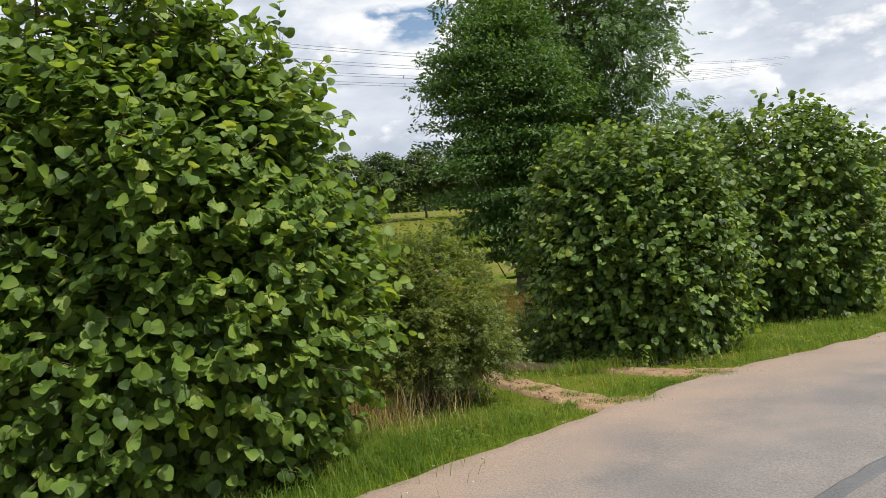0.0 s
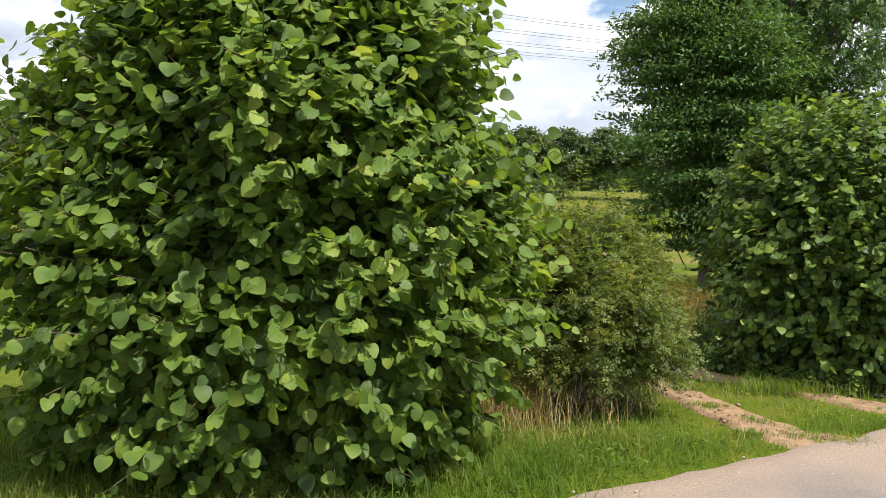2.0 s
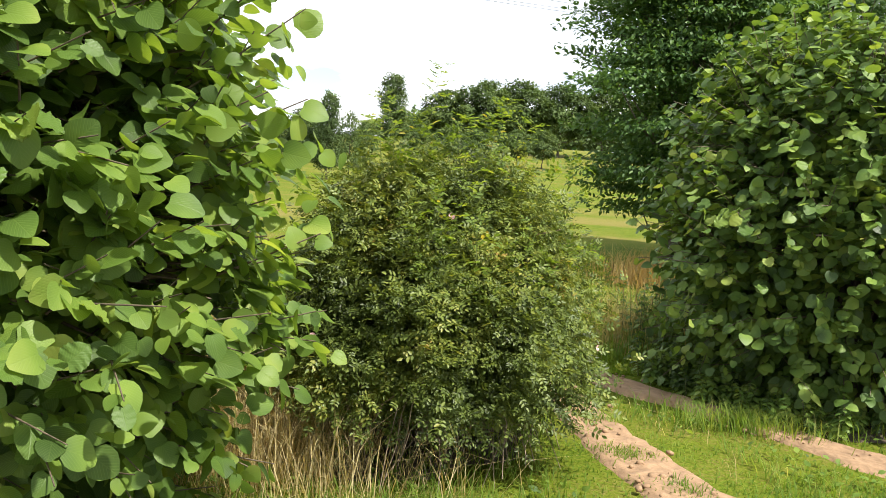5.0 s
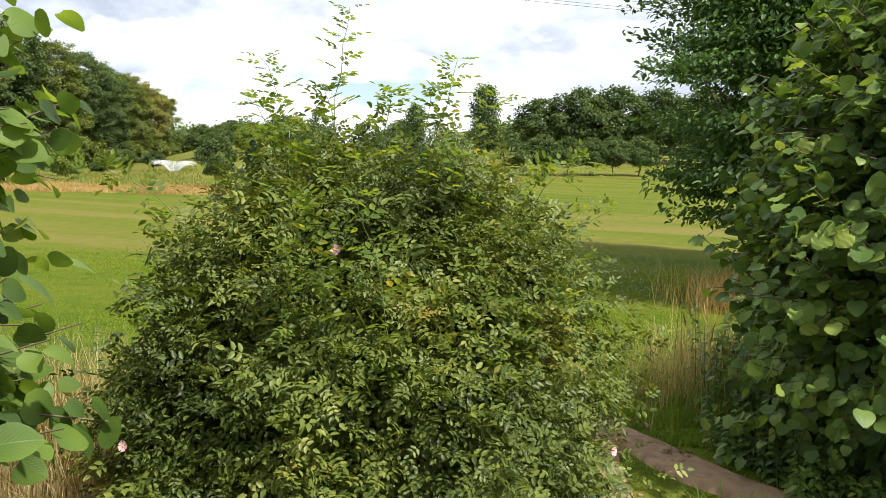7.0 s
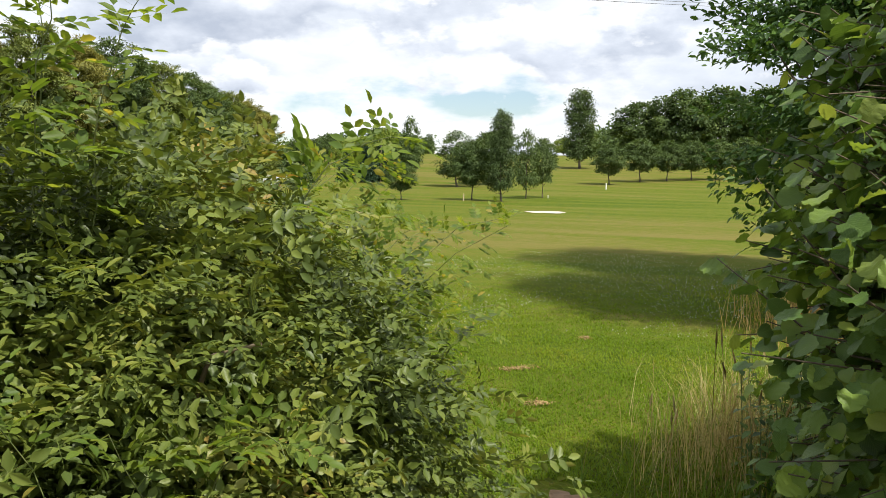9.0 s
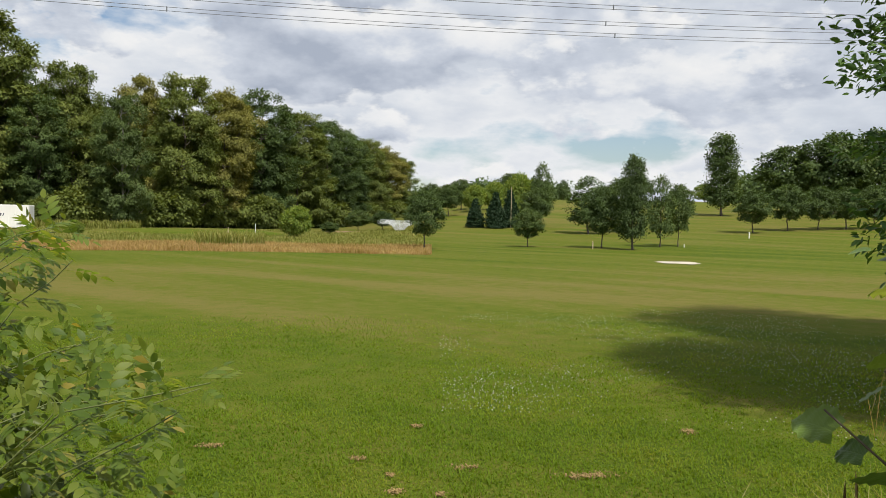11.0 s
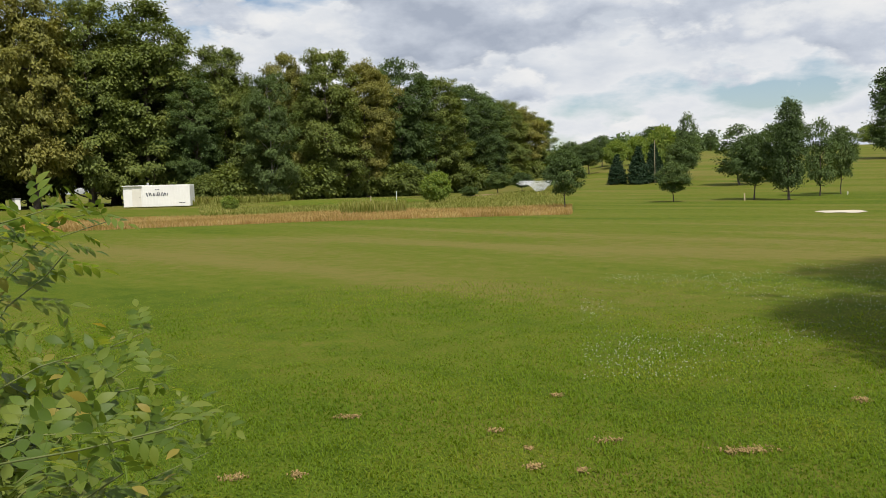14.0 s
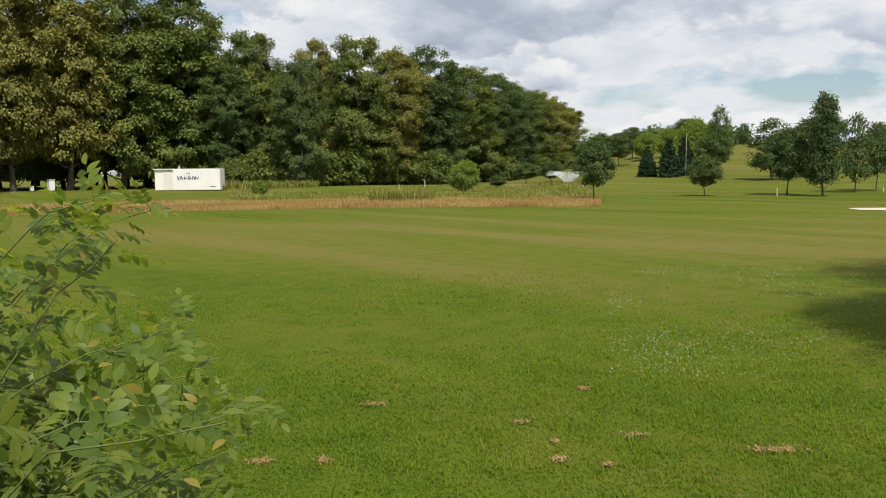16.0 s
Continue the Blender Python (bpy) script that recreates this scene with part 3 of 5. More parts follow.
ROUND = [(0, 0.35), (0.12, 0.72), (0.3, 0.96), (0.5, 1.0), (0.7, 0.86), (0.86, 0.58), (1, 0.12)]
HAZEL_SHAPE = [(0, 0.62), (0.10, 0.82), (0.30, 1.0), (0.55, 0.98), (0.75, 0.90), (0.88, 0.74), (0.96, 0.52), (1.0, 0.2)]


def spray_leaves(P, Nn, count, shoot, leaf, up=0.35, jitter=0.35, droop=0.45):
    """Shoots that grow outward from each place with leaves in two ranks: leaf bases, rotations, sizes, twig ends."""
    D = unit(Nn + np.array([0, 0, up]) + rng.normal(0, jitter, P.shape))
    side = unit(np.cross(D, np.array([0, 0, 1.0])) + 1e-6)
    ends = P + D * shoot[:, None]
    pos, rot, size = [], [], []
    for k in range(count):
        f = (k + 0.7) / count
        s = 1 if k % 2 else -1
        base = P + D * (shoot * f)[:, None] + np.array([0, 0, -0.06]) * (f * f) * shoot[:, None]
        along = unit(D * (0.5 + 0.5 * f) + side * s * (0.95 - 0.5 * f) + np.array([0, 0, -droop]) + rng.normal(0, 0.4, P.shape))
        face = unit(np.array([0, 0, 0.8]) + Nn * 0.62 + rng.normal(0, 0.5, P.shape))
        pos.append(base)
        rot.append(frames_of(along, face))
        size.append(leaf * (0.6 + 0.6 * rng.random(len(P))))
    return np.concatenate(pos), np.concatenate(rot), np.concatenate(size), ends


serrated = serrated_leaf()


def hazel_bush(at, rx, ry, h, shoots, leaf, label, materials, near=0, facing=(0, -1), seed=0.0, lump=0.16, lobes=()):
    rx, ry, h = rx - 0.2, ry - 0.2, h - 0.2
    bush = thing("hazel_bush", label, "bush", at, group="hedge of hazel bushes")
    leaves_mat, single_mat = materials
    r = random.Random(int(seed * 10) + 3)
    for i in range(11):
        a = i * 2.4 + r.random()
        tip = (math.cos(a) * rx * r.uniform(0.3, 0.75), math.sin(a) * ry * r.uniform(0.3, 0.75), h * r.uniform(0.55, 0.9))
        foot = (math.cos(a) * 0.22 * r.random(), math.sin(a) * 0.22 * r.random(), -0.05)
        pts = bend(foot, tip, (-math.cos(a) * 0.15, -math.sin(a) * 0.15, 0.1), 7, 0.02)
        v, f = tube(pts, np.linspace(0.028, 0.008, 7), 6)
        part("stem", mesh_from("stem", v, f, twig_bark, smooth=True), bush)
    P, Nn = shell_points(shoots, rx, ry, h, HAZEL_SHAPE, lump=lump, lumps=1.7, seed=seed, depth=0.10)
    for dx, dy, z0, lr, lh, ln in lobes:
        q, m = shell_points(ln, lr, lr, lh, ROUND, lump=0.15, seed=seed + 5, depth=0.2)
        P, Nn = np.concatenate([P, q + np.array([dx, dy, z0])]), np.concatenate([Nn, m])
    pos, rot, size, ends = spray_leaves(P, Nn, 7, 0.20 + 0.28 * rng.random(len(P)) ** 1.5, leaf)
    low = pos[:, 2] > 0.04
    pos, rot, size = pos[low], rot[low], size[low]
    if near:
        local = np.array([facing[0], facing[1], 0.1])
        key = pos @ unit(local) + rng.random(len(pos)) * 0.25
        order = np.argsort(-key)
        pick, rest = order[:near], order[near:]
    else:
        pick, rest = np.array([], int), np.arange(len(pos))
    v, f, u = scatter(*LEAF_ROUND, pos[rest], rot[rest], size[rest])
    part("foliage", mesh_from("foliage", v, f, leaves_mat, uvs=u, smooth=True), bush, kind="stuff")
    P2, N2 = shell_points(shoots, rx * 0.80, ry * 0.80, h * 0.93, HAZEL_SHAPE, lump=lump, seed=seed, depth=0.16)
    p2, r2, s2, _ = spray_leaves(P2, N2, 4, np.full(len(P2), 0.25), leaf * 1.15)
    v, f, u = scatter(*LEAF_OVAL, p2, r2, s2 * 1.4)
    part("inner_foliage", mesh_from("inner_foliage", v, f, leaves_mat, uvs=u, smooth=True), bush, kind="stuff")
    tw = []
    for i in range(0, len(P), 2):
        tw.append(tube([P[i] - Nn[i] * 0.25, P[i], ends[i]], [0.006, 0.004, 0.002], 4))
    v, f = join(tw)
    part("branchwork", mesh_from("branchwork", v, f, twig_bark), bush, kind="stuff")
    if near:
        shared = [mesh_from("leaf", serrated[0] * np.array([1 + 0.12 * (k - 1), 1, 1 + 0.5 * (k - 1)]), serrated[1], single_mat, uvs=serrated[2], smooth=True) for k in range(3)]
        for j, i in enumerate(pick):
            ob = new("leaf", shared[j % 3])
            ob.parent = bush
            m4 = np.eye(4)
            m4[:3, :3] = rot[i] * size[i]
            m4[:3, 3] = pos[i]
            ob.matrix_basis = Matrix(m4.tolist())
    return bush


def cluster_crown(h, base, rx, clusters, per, leaf, table, template, tilt=0.3, flat=0.6, spread=0.55, seed=0.0, lump=0.22, depth=0.28, droop=0.3):
    """A crown of leaf clusters at branch ends: verts, faces, uvs and the cluster places."""
    P, Nn = shell_points(clusters, rx, rx, h - base, table, lump=lump, seed=seed, depth=depth, lumps=1.6 / max(rx, 0.5) + 0.35)
    P = P + np.array([0, 0, base])
    c = np.repeat(np.arange(clusters), per)
    off = np.clip(rng.normal(0, 1, (len(c), 3)), -1.9, 1.9) * np.array([spread, spread, spread * flat]) * 0.6
    pos = P[c] + off
    nn = unit(Nn[c] + unit(off) * 0.6)
    along = unit(nn * 0.7 + np.array([0, 0, -droop]) + rng.normal(0, 0.45, pos.shape))
    face = unit(np.array([0, 0, 0.7]) + nn * 0.6 + rng.normal(0, tilt, pos.shape))
    size = leaf * (0.65 + 0.7 * rng.random(len(pos)))
    v, f, u = scatter(*template, pos, frames_of(along, face), size)
    return v, f, u, P


TALL = [(0, 0.55), (0.15, 0.85), (0.4, 1.0), (0.6, 0.92), (0.78, 0.70), (0.9, 0.44), (1, 0.1)]
CONE = [(0, 0.95), (0.08, 1.0), (0.4, 0.70), (0.7, 0.38), (1, 0.03)]
POPLAR = [(0, 0.5), (0.12, 0.95), (0.35, 0.9), (0.45, 0.72), (0.7, 0.78), (0.85, 0.62), (1, 0.12)]


def make_tree(name, label, category, at, h, base, rx, clusters, per, leaf, leaf_mat, bark_mat, table=TALL, template=LEAF_LIGHT, trunk=0.02, limbs=14, seed=0.0, group="", lean=(0, 0), **kw):
    """A tree: tapered trunk, limbs, crown of leaf clusters."""
    tree = thing(name, label, category, at, group)
    top = np.array([lean[0], lean[1], h * 0.93])
    pts = bend((0, 0, -0.15), top, (0.02 * h * math.sin(seed), 0.02 * h * math.cos(seed), 0), 9, 0.006 * h)
    rad = np.linspace(trunk * h, trunk * h * 0.12, 9)
    rad[0] *= 1.5
    v, f = tube(pts, rad, 8)
    part("trunk", mesh_from("trunk", v, f, bark_mat, smooth=True), tree)
    v, f, u, P = cluster_crown(h, base, rx, clusters, per, leaf, table, template, seed=seed, **kw)
    crown = part("crown", mesh_from("crown", v, f, leaf_mat, uvs=u, smooth=True), tree)
    tw = []
    for k in range(min(limbs, len(P))):
        e = P[k]
        zt = max(base * 0.8, e[2] - 0.55 * math.hypot(e[0], e[1]) - 0.05 * h)
        k0 = np.array([np.interp(zt, pts[:, 2], pts[:, 0]), np.interp(zt, pts[:, 2], pts[:, 1]), zt])
        tw.append(tube(bend(k0, e, (0, 0, -0.04 * h), 5, 0.004 * h), np.linspace(trunk * h * 0.36, trunk * h * 0.05, 5), 5))
    if tw:
        v, f = join(tw)
        part("branchwork", mesh_from("branchwork", v, f, bark_mat, smooth=True), tree, kind="stuff")
    return tree


# ---- hedge along the lane
hazel_bush((-2.15, 5.89, 0), 1.56, 1.36, 3.22, 3500, 0.078, "tall hazel bush with large round toothed leaves beside the lane", (hazel_leaf, hazel_leaf_single), near=290, facing=(0.6, -0.8), seed=1.0, lump=0.17,
           lobes=((1.3, 0.08, 0.4, 0.22, 1.5, 80), (1.03, 0.15, 0.75, 0.34, 1.1, 80), (0.95, -0.45, 0.6, 0.36, 1.7, 90), (-1.2, -0.1, 0.1, 0.55, 2.5, 200), (1.02, -0.1, 2.1, 0.2, 0.95, 60), (0.72, -0.3, 2.55, 0.16, 0.6, 34), (0.4, -0.5, 2.75, 0.18, 0.62, 40), (0.0, -0.4, 2.85, 0.2, 0.65, 44), (-0.4, -0.5, 2.75, 0.17, 0.7, 36), (-0.85, -0.4, 2.5, 0.2, 0.75, 40)))
hazel_bush((2.32, 9.95, 0), 1.34, 1.32, 2.72, 2600, 0.071, "dense rounded hazel bush with dark green leaves by the track", (hazel_leaf_dark, hazel_leaf_dark_single), near=280, facing=(-0.85, -0.5), seed=4.0, lump=0.12, lobes=((-0.86, -0.42, 0.25, 0.36, 1.3, 100),))
hazel_bush((5.2, 12.55, 0), 1.6, 1.5, 3.15, 1500, 0.09, "dark green hazel bush further along the lane", (hazel_leaf_dark, hazel_leaf_dark_single), seed=7.0, lump=0.2)
hazel_bush((-6.4, 3.9, 0), 1.6, 1.6, 3.2, 1000, 0.1, "hazel bush at the start of the hedge", (hazel_leaf, hazel_leaf_single), seed=9.0)


# ---- dog rose by the track
ROSE_SHAPE = [(0, 0.55), (0.12, 0.80), (0.3, 1.0), (0.5, 0.95), (0.7, 0.80), (0.85, 0.62), (0.95, 0.42), (1, 0.2)]


def rose_bush(at, rx, ry, h):
    bush = thing("dog_rose_bush", "sprawling dog rose bush with brown canes beside the track", "bush", at)
    r = random.Random(21)
    for i in range(34):
        a = i * 2.399
        out = r.uniform(0.35, 0.95)
        tip = (math.cos(a) * rx * out, math.sin(a) * ry * out, h * r.uniform(0.25, 0.9))
        foot = (math.cos(a) * r.uniform(0.1, 0.45), math.sin(a) * r.uniform(0.1, 0.45), -0.04)
        pts = bend(foot, tip, (-math.cos(a) * 0.1, -math.sin(a) * 0.1, h * 0.22), 8, 0.018)
        v, f = tube(pts, np.linspace(0.009, 0.0035, 8), 5)
        part("cane", mesh_from("cane", v, f, dead_cane if i % 3 else green_cane, smooth=True), bush)
    # dead stems hanging low inside
    low = []
    for i in range(230):
        a = r.uniform(0, 6.283)
        q = r.uniform(0.4, 0.97)
        p = np.array([math.cos(a) * rx * q, math.sin(a) * ry * q, r.uniform(0.25, 0.6)])
        e = np.array([p[0] * 0.9 + r.uniform(-0.35, 0.35), p[1] * 0.9 + r.uniform(-0.35, 0.35), r.uniform(-0.02, 0.1)])
        low.append(tube(bend(p, e, (0, 0, 0.08), 5, 0.012), np.linspace(0.004, 0.002, 5), 4))
    v, f = join(low)
    part("dead_stems", mesh_from("dead_stems", v, f, dead_cane), bush, kind="stuff")
    P, Nn = shell_points(5200, rx, ry, h, ROSE_SHAPE, lump=0.26, lumps=2.0, seed=2.0, depth=0.14, low=0.22)
    for dx, dy, lr, lh, ln in ((0.26, 0.42, 0.27, 1.16, 380), (-0.52, -0.28, 0.28, 0.75, 170)):
        q, m = shell_points(ln, lr, lr, lh, ROUND, lump=0.3, seed=3.0, depth=0.25)
        P, Nn = np.concatenate([P, q + np.array([dx, dy, 0.1])]), np.concatenate([Nn, m])
    pos, rot, size, ends = spray_leaves(P, Nn, 5, 0.10 + 0.16 * rng.random(len(P)), 0.062, up=0.25, jitter=0.5, droop=0.3)
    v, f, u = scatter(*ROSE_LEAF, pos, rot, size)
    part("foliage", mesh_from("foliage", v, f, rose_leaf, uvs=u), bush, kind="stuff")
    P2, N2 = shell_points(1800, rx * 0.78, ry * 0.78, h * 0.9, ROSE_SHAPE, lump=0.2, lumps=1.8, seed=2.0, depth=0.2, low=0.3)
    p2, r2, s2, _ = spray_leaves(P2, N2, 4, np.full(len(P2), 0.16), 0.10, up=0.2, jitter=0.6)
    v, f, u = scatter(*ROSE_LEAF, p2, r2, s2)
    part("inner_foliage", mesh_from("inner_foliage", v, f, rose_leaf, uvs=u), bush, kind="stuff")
    # long shoots that stand out of the top and the sides
    shoots = [((-0.05, -0.35, 1.35), (0.05, -0.40, 1.97), 0), ((-0.16, -0.38, 1.35), (-0.22, -0.46, 1.82), 0), ((0.0, -0.3, 1.35), (-0.08, -0.33, 1.74), 0), ((-0.22, -0.3, 1.35), (-0.34, -0.36, 1.70), 0),
              ((0.25, -0.25, 1.35), (0.36, -0.28, 1.82), 0), ((0.32, -0.2, 1.32), (0.50, -0.25, 1.72), 0), ((0.2, -0.2, 1.35), (0.27, -0.22, 1.76), 0), ((0.12, -0.3, 1.45), (0.16, -0.32, 1.72), 0),
              ((0.50, 0.05, 1.3), (0.74, 0.12, 1.52), 0), ((0.55, -0.2, 0.9), (0.85, -0.35, 1.12), 0), ((-0.55, -0.4, 1.25), (-0.80, -0.62, 1.42), 0), ((0.2, -0.75, 1.0), (0.1, -0.93, 1.42), 0), ((0.35, -0.65, 0.8), (0.28, -0.9, 1.5), 0),
              ((0.30, 0.45, 0.95), (0.75, 0.66, 1.385), 1), ((0.25, 0.55, 1.05), (0.40, 0.74, 1.47), 1), ((0.2, 0.55, 1.15), (0.38, 0.71, 1.515), 1), ((0.0, 0.6, 1.1), (0.15, 0.86, 1.50), 1),
              ((-0.1, 0.6, 1.1), (0.18, 0.86, 1.49), 1), ((0.3, 0.5, 0.9), (0.74, 0.64, 1.34), 1), ((0.3, 0.55, 0.85), (0.62, 0.72, 1.22), 1), ((0.25, 0.6, 1.0), (0.45, 0.80, 1.33), 1), ((0.15, 0.6, 1.0), (0.28, 0.86, 1.36), 1),
              ((0.35, 0.5, 0.7), (0.66, 0.74, 1.08), 1), ((0.3, 0.6, 0.7), (0.5, 0.9, 1.12), 1), ((0.1, 0.62, 0.9), (0.2, 0.95, 1.22), 1), ((0.4, 0.45, 0.8), (0.72, 0.60, 1.17), 1), ((0.25, 0.6, 0.6), (0.42, 0.96, 0.92), 1)]
    for k in range(16):
        x = r.uniform(0.05, 0.58)
        e = (x, 1.0 - 0.5 * x + r.uniform(-0.08, 0.08), r.uniform(0.95, 1.4))
        shoots.append(((e[0] * 0.4, e[1] - 0.28, e[2] - r.uniform(0.3, 0.5)), e, 1))
    for k in range(12):
        a = r.uniform(-2.6, 0.3)
        q = r.uniform(0.9, 1.08)
        shoots.append(((math.cos(a + 0.3) * rx * 0.8, math.sin(a + 0.3) * ry * 0.8, r.uniform(0.3, 0.7)), (math.cos(a) * rx * q, math.sin(a) * ry * q, r.uniform(0.8, 1.3)), 0))
    for a, b, near in shoots:
        pts = bend(a, b, (0, 0, 0.08), 8, 0.006)
        v, f = tube(pts, np.linspace(0.0016, 0.0006, 8), 5)
        sh = part("shoot", mesh_from("shoot", v, f, green_cane, smooth=True), bush)
        n = 30 if near else 26
        t = np.linspace(0.02 if near else 0.12, 1, n)
        base = np.stack([np.interp(t, np.linspace(0, 1, 8), pts[:, k]) for k in range(3)], -1)
        d = unit(np.asarray(b, float) - np.asarray(a, float))
        side = unit(np.cross(d, rng.normal(0, 1, (n, 3))))
        along = unit(side * 0.9 + d * 0.5 + np.array([0, 0, -0.12]))
        face = unit(np.array([0, 0, 1.0]) + rng.normal(0, 0.35, (n, 3)))
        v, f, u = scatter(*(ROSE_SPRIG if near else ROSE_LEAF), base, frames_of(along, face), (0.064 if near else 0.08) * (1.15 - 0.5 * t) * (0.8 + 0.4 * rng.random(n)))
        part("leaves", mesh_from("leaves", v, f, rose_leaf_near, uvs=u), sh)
    for c, n in (((0.22, -0.82, 1.27), (0.3, -1, 0.2)), ((0.88, -0.15, 0.62), (0.9, -0.5, 0.2)), ((-0.35, -0.93, 0.7), (0, -1, 0.3))):
        bl = part("blossom", petal_mesh, bush, "pale pink five-petalled blossom")
        bl.matrix_basis = Matrix(look(c, Vector(c) - Vector(n)).to_4x4())
        bl.scale = (0.015, 0.015, 0.015)
        ce = part("stamens", stamen_mesh, bl)
    return bush


def petals():
    vs, fs = [], []
    for k in range(5):
        a = k * 2 * math.pi / 5
        n = len(vs)
        for rr, da, z in ((0.1, 0, 0), (0.6, -0.6, 0.12), (0.7, 0, 0.06), (0.6, 0.6, 0.12), (1.05, -0.5, 0.3), (0.98, 0, 0.24), (1.05, 0.5, 0.3)):
            vs.append((math.cos(a + da) * rr, math.sin(a + da) * rr, z))
        fs += [(n, n + 1, n + 2), (n, n + 2, n + 3), (n + 1, n + 4, n + 5, n + 2), (n + 2, n + 5, n + 6, n + 3)]
    return mesh_from("blossom", vs, fs, petal_pink, smooth=True)


def bead(name, material, r=1.0, squash=1.0):
    bm = bmesh.new()
    bmesh.ops.create_icosphere(bm, subdivisions=1, radius=r)
    for v in bm.verts:
        v.co.z *= squash
    me = bpy.data.meshes.new(name)
    bm.to_mesh(me)
    bm.free()
    me.materials.append(material)
    return me


petal_mesh = petals()
stamen_mesh = bead("stamens", stamen_yellow, 0.25, 0.6)
rose_bush((-0.30, 7.83, 0), 0.74, 0.82, 1.44)


# ---- two trees on the field side of the gap
make_tree("hornbeam_tree", "young hornbeam with low sweeping leafy branches in tall grass", "tree", (1.45, 16.3, 0), 6.2, 0.8, 1.5, 420, 150, 0.08, ash_leaf, bark,
          table=[(0, 0.4), (0.12, 0.8), (0.3, 1.0), (0.55, 0.95), (0.8, 0.66), (0.93, 0.35), (1, 0.08)], template=LEAF_SMALL, trunk=0.017, limbs=80, seed=1.3, lean=(0.25, 0.1), flat=0.11, spread=0.50, lump=0.26, depth=0.36, droop=0.05)
make_tree("ash_tree", "tall ash tree with feathery dark green crown behind the hedge", "tree", (3.35, 19.3, 0), 10.6, 2.6, 2.75, 330, 40, 0.24, ash_leaf, bark,
          table=[(0, 0.55), (0.15, 0.85), (0.45, 1.0), (0.7, 0.9), (0.88, 0.6), (1, 0.1)], template=ASH_LEAF, trunk=0.013, limbs=90, seed=3.1, flat=0.6, spread=0.6, lump=0.34, depth=0.36)

# ---------------------------------------------------------------- things on the golf course
EYE = (0.93, 8.3)


def spot(bearing, d):
    """A place d metres off at a bearing (degrees left of straight ahead) from the gap in the hedge."""
    b = radians(bearing)
    x, y = EYE[0] - math.sin(b) * d, EYE[1] + math.cos(b) * d
    return (x, y, gz(x, y))


# woodland: four kinds built once at ten metres, then repeated at their own sizes
WOOD = [(82, 90, 17, 9, "light"), (78.5, 92, 19, 8, "light"), (75, 97, 25, 10, "yellow"), (71.8, 99, 25.5, 11, "yellow"), (68.6, 102, 24.5, 11, "mid"), (65, 104, 25.6, 13.5, "mid"), (62, 100, 15, 7, "dark"), (60.2, 104, 19.6, 9, "mid"),
        (57.2, 96, 15.5, 6.5, "light"), (56, 108, 19.6, 8, "yellow"), (53.2, 106, 19.6, 9.5, "mid"), (50.6, 110, 18.8, 8.5, "yellow"), (48.2, 118, 20.3, 10.5, "dark"), (45.7, 128, 18.6, 10, "mid"), (43.8, 140, 19.0, 11, "dark"),
        (42.4, 152, 18.8, 11, "dark"), (41.1, 165, 18.2, 11, "mid"), (39.9, 180, 17.6, 11, "yellow"), (38.9, 200, 16.5, 11, "mid")]
TONES = {"light": (wood_light, birch_bark, "slender birch with pale trunk at the wood's edge", "birch_tree"), "yellow": (wood_yellow, bark, "tall broadleaf tree with yellowish crown at the wood's edge", "woodland_tree"),
         "mid": (wood_mid, bark, "tall broadleaf tree with mid-green crown at the wood's edge", "woodland_tree"), "dark": (wood_dark, bark, "dense dark green broadleaf tree at the wood's edge", "woodland_tree")}
OUTLINES = [[(0, 0.55), (0.12, 0.9), (0.35, 1.0), (0.6, 0.97), (0.78, 0.85), (0.9, 0.64), (0.97, 0.38), (1, 0.12)], [(0, 0.7), (0.2, 1.0), (0.45, 0.94), (0.65, 0.8), (0.82, 0.6), (0.93, 0.36), (1, 0.08)],
            [(0, 0.45), (0.15, 0.8), (0.4, 0.95), (0.62, 1.0), (0.8, 0.88), (0.92, 0.6), (1, 0.2)], [(0, 0.6), (0.12, 0.95), (0.3, 0.86), (0.5, 1.0), (0.68, 0.86), (0.84, 0.7), (0.94, 0.42), (1, 0.12)]]
protos = {}
rw = random.Random(5)
for k, (b, d, h, w, tone) in enumerate(WOOD):
    key = (tone, k % 3)
    s = h / 10.0
    if key not in protos:
        lm, bk, lab, nm = TONES[tone]
        protos[key] = make_tree(nm, lab, "tree", (0, 0, 0), 10.0, 1.3 if tone == "yellow" else 0.5, 2.35, 320, 140, 0.16, lm, bk, table=OUTLINES[k % 4], template=LEAF_TINY, trunk=0.014, limbs=26, seed=2.0 + 3.7 * k, group="edge of the wood", spread=0.36, flat=0.62, lump=0.42, depth=0.17, droop=0.35, tilt=0.22)
        protos[key].matrix_basis = Matrix.Translation(spot(b, d)) @ Matrix.Rotation(rw.random() * 6.28, 4, "Z") @ Matrix.Diagonal((w / 5.4, w / 5.4, s * 0.94, 1))
    else:
        t = copy_thing(protos[key], Matrix.Identity(4))
        t.matrix_basis = Matrix.Translation(spot(b, d)) @ Matrix.Rotation(rw.random() * 6.28, 4, "Z") @ Matrix.Diagonal((w / 5.4, w / 5.4, s * 0.94, 1))
keys = sorted(protos)
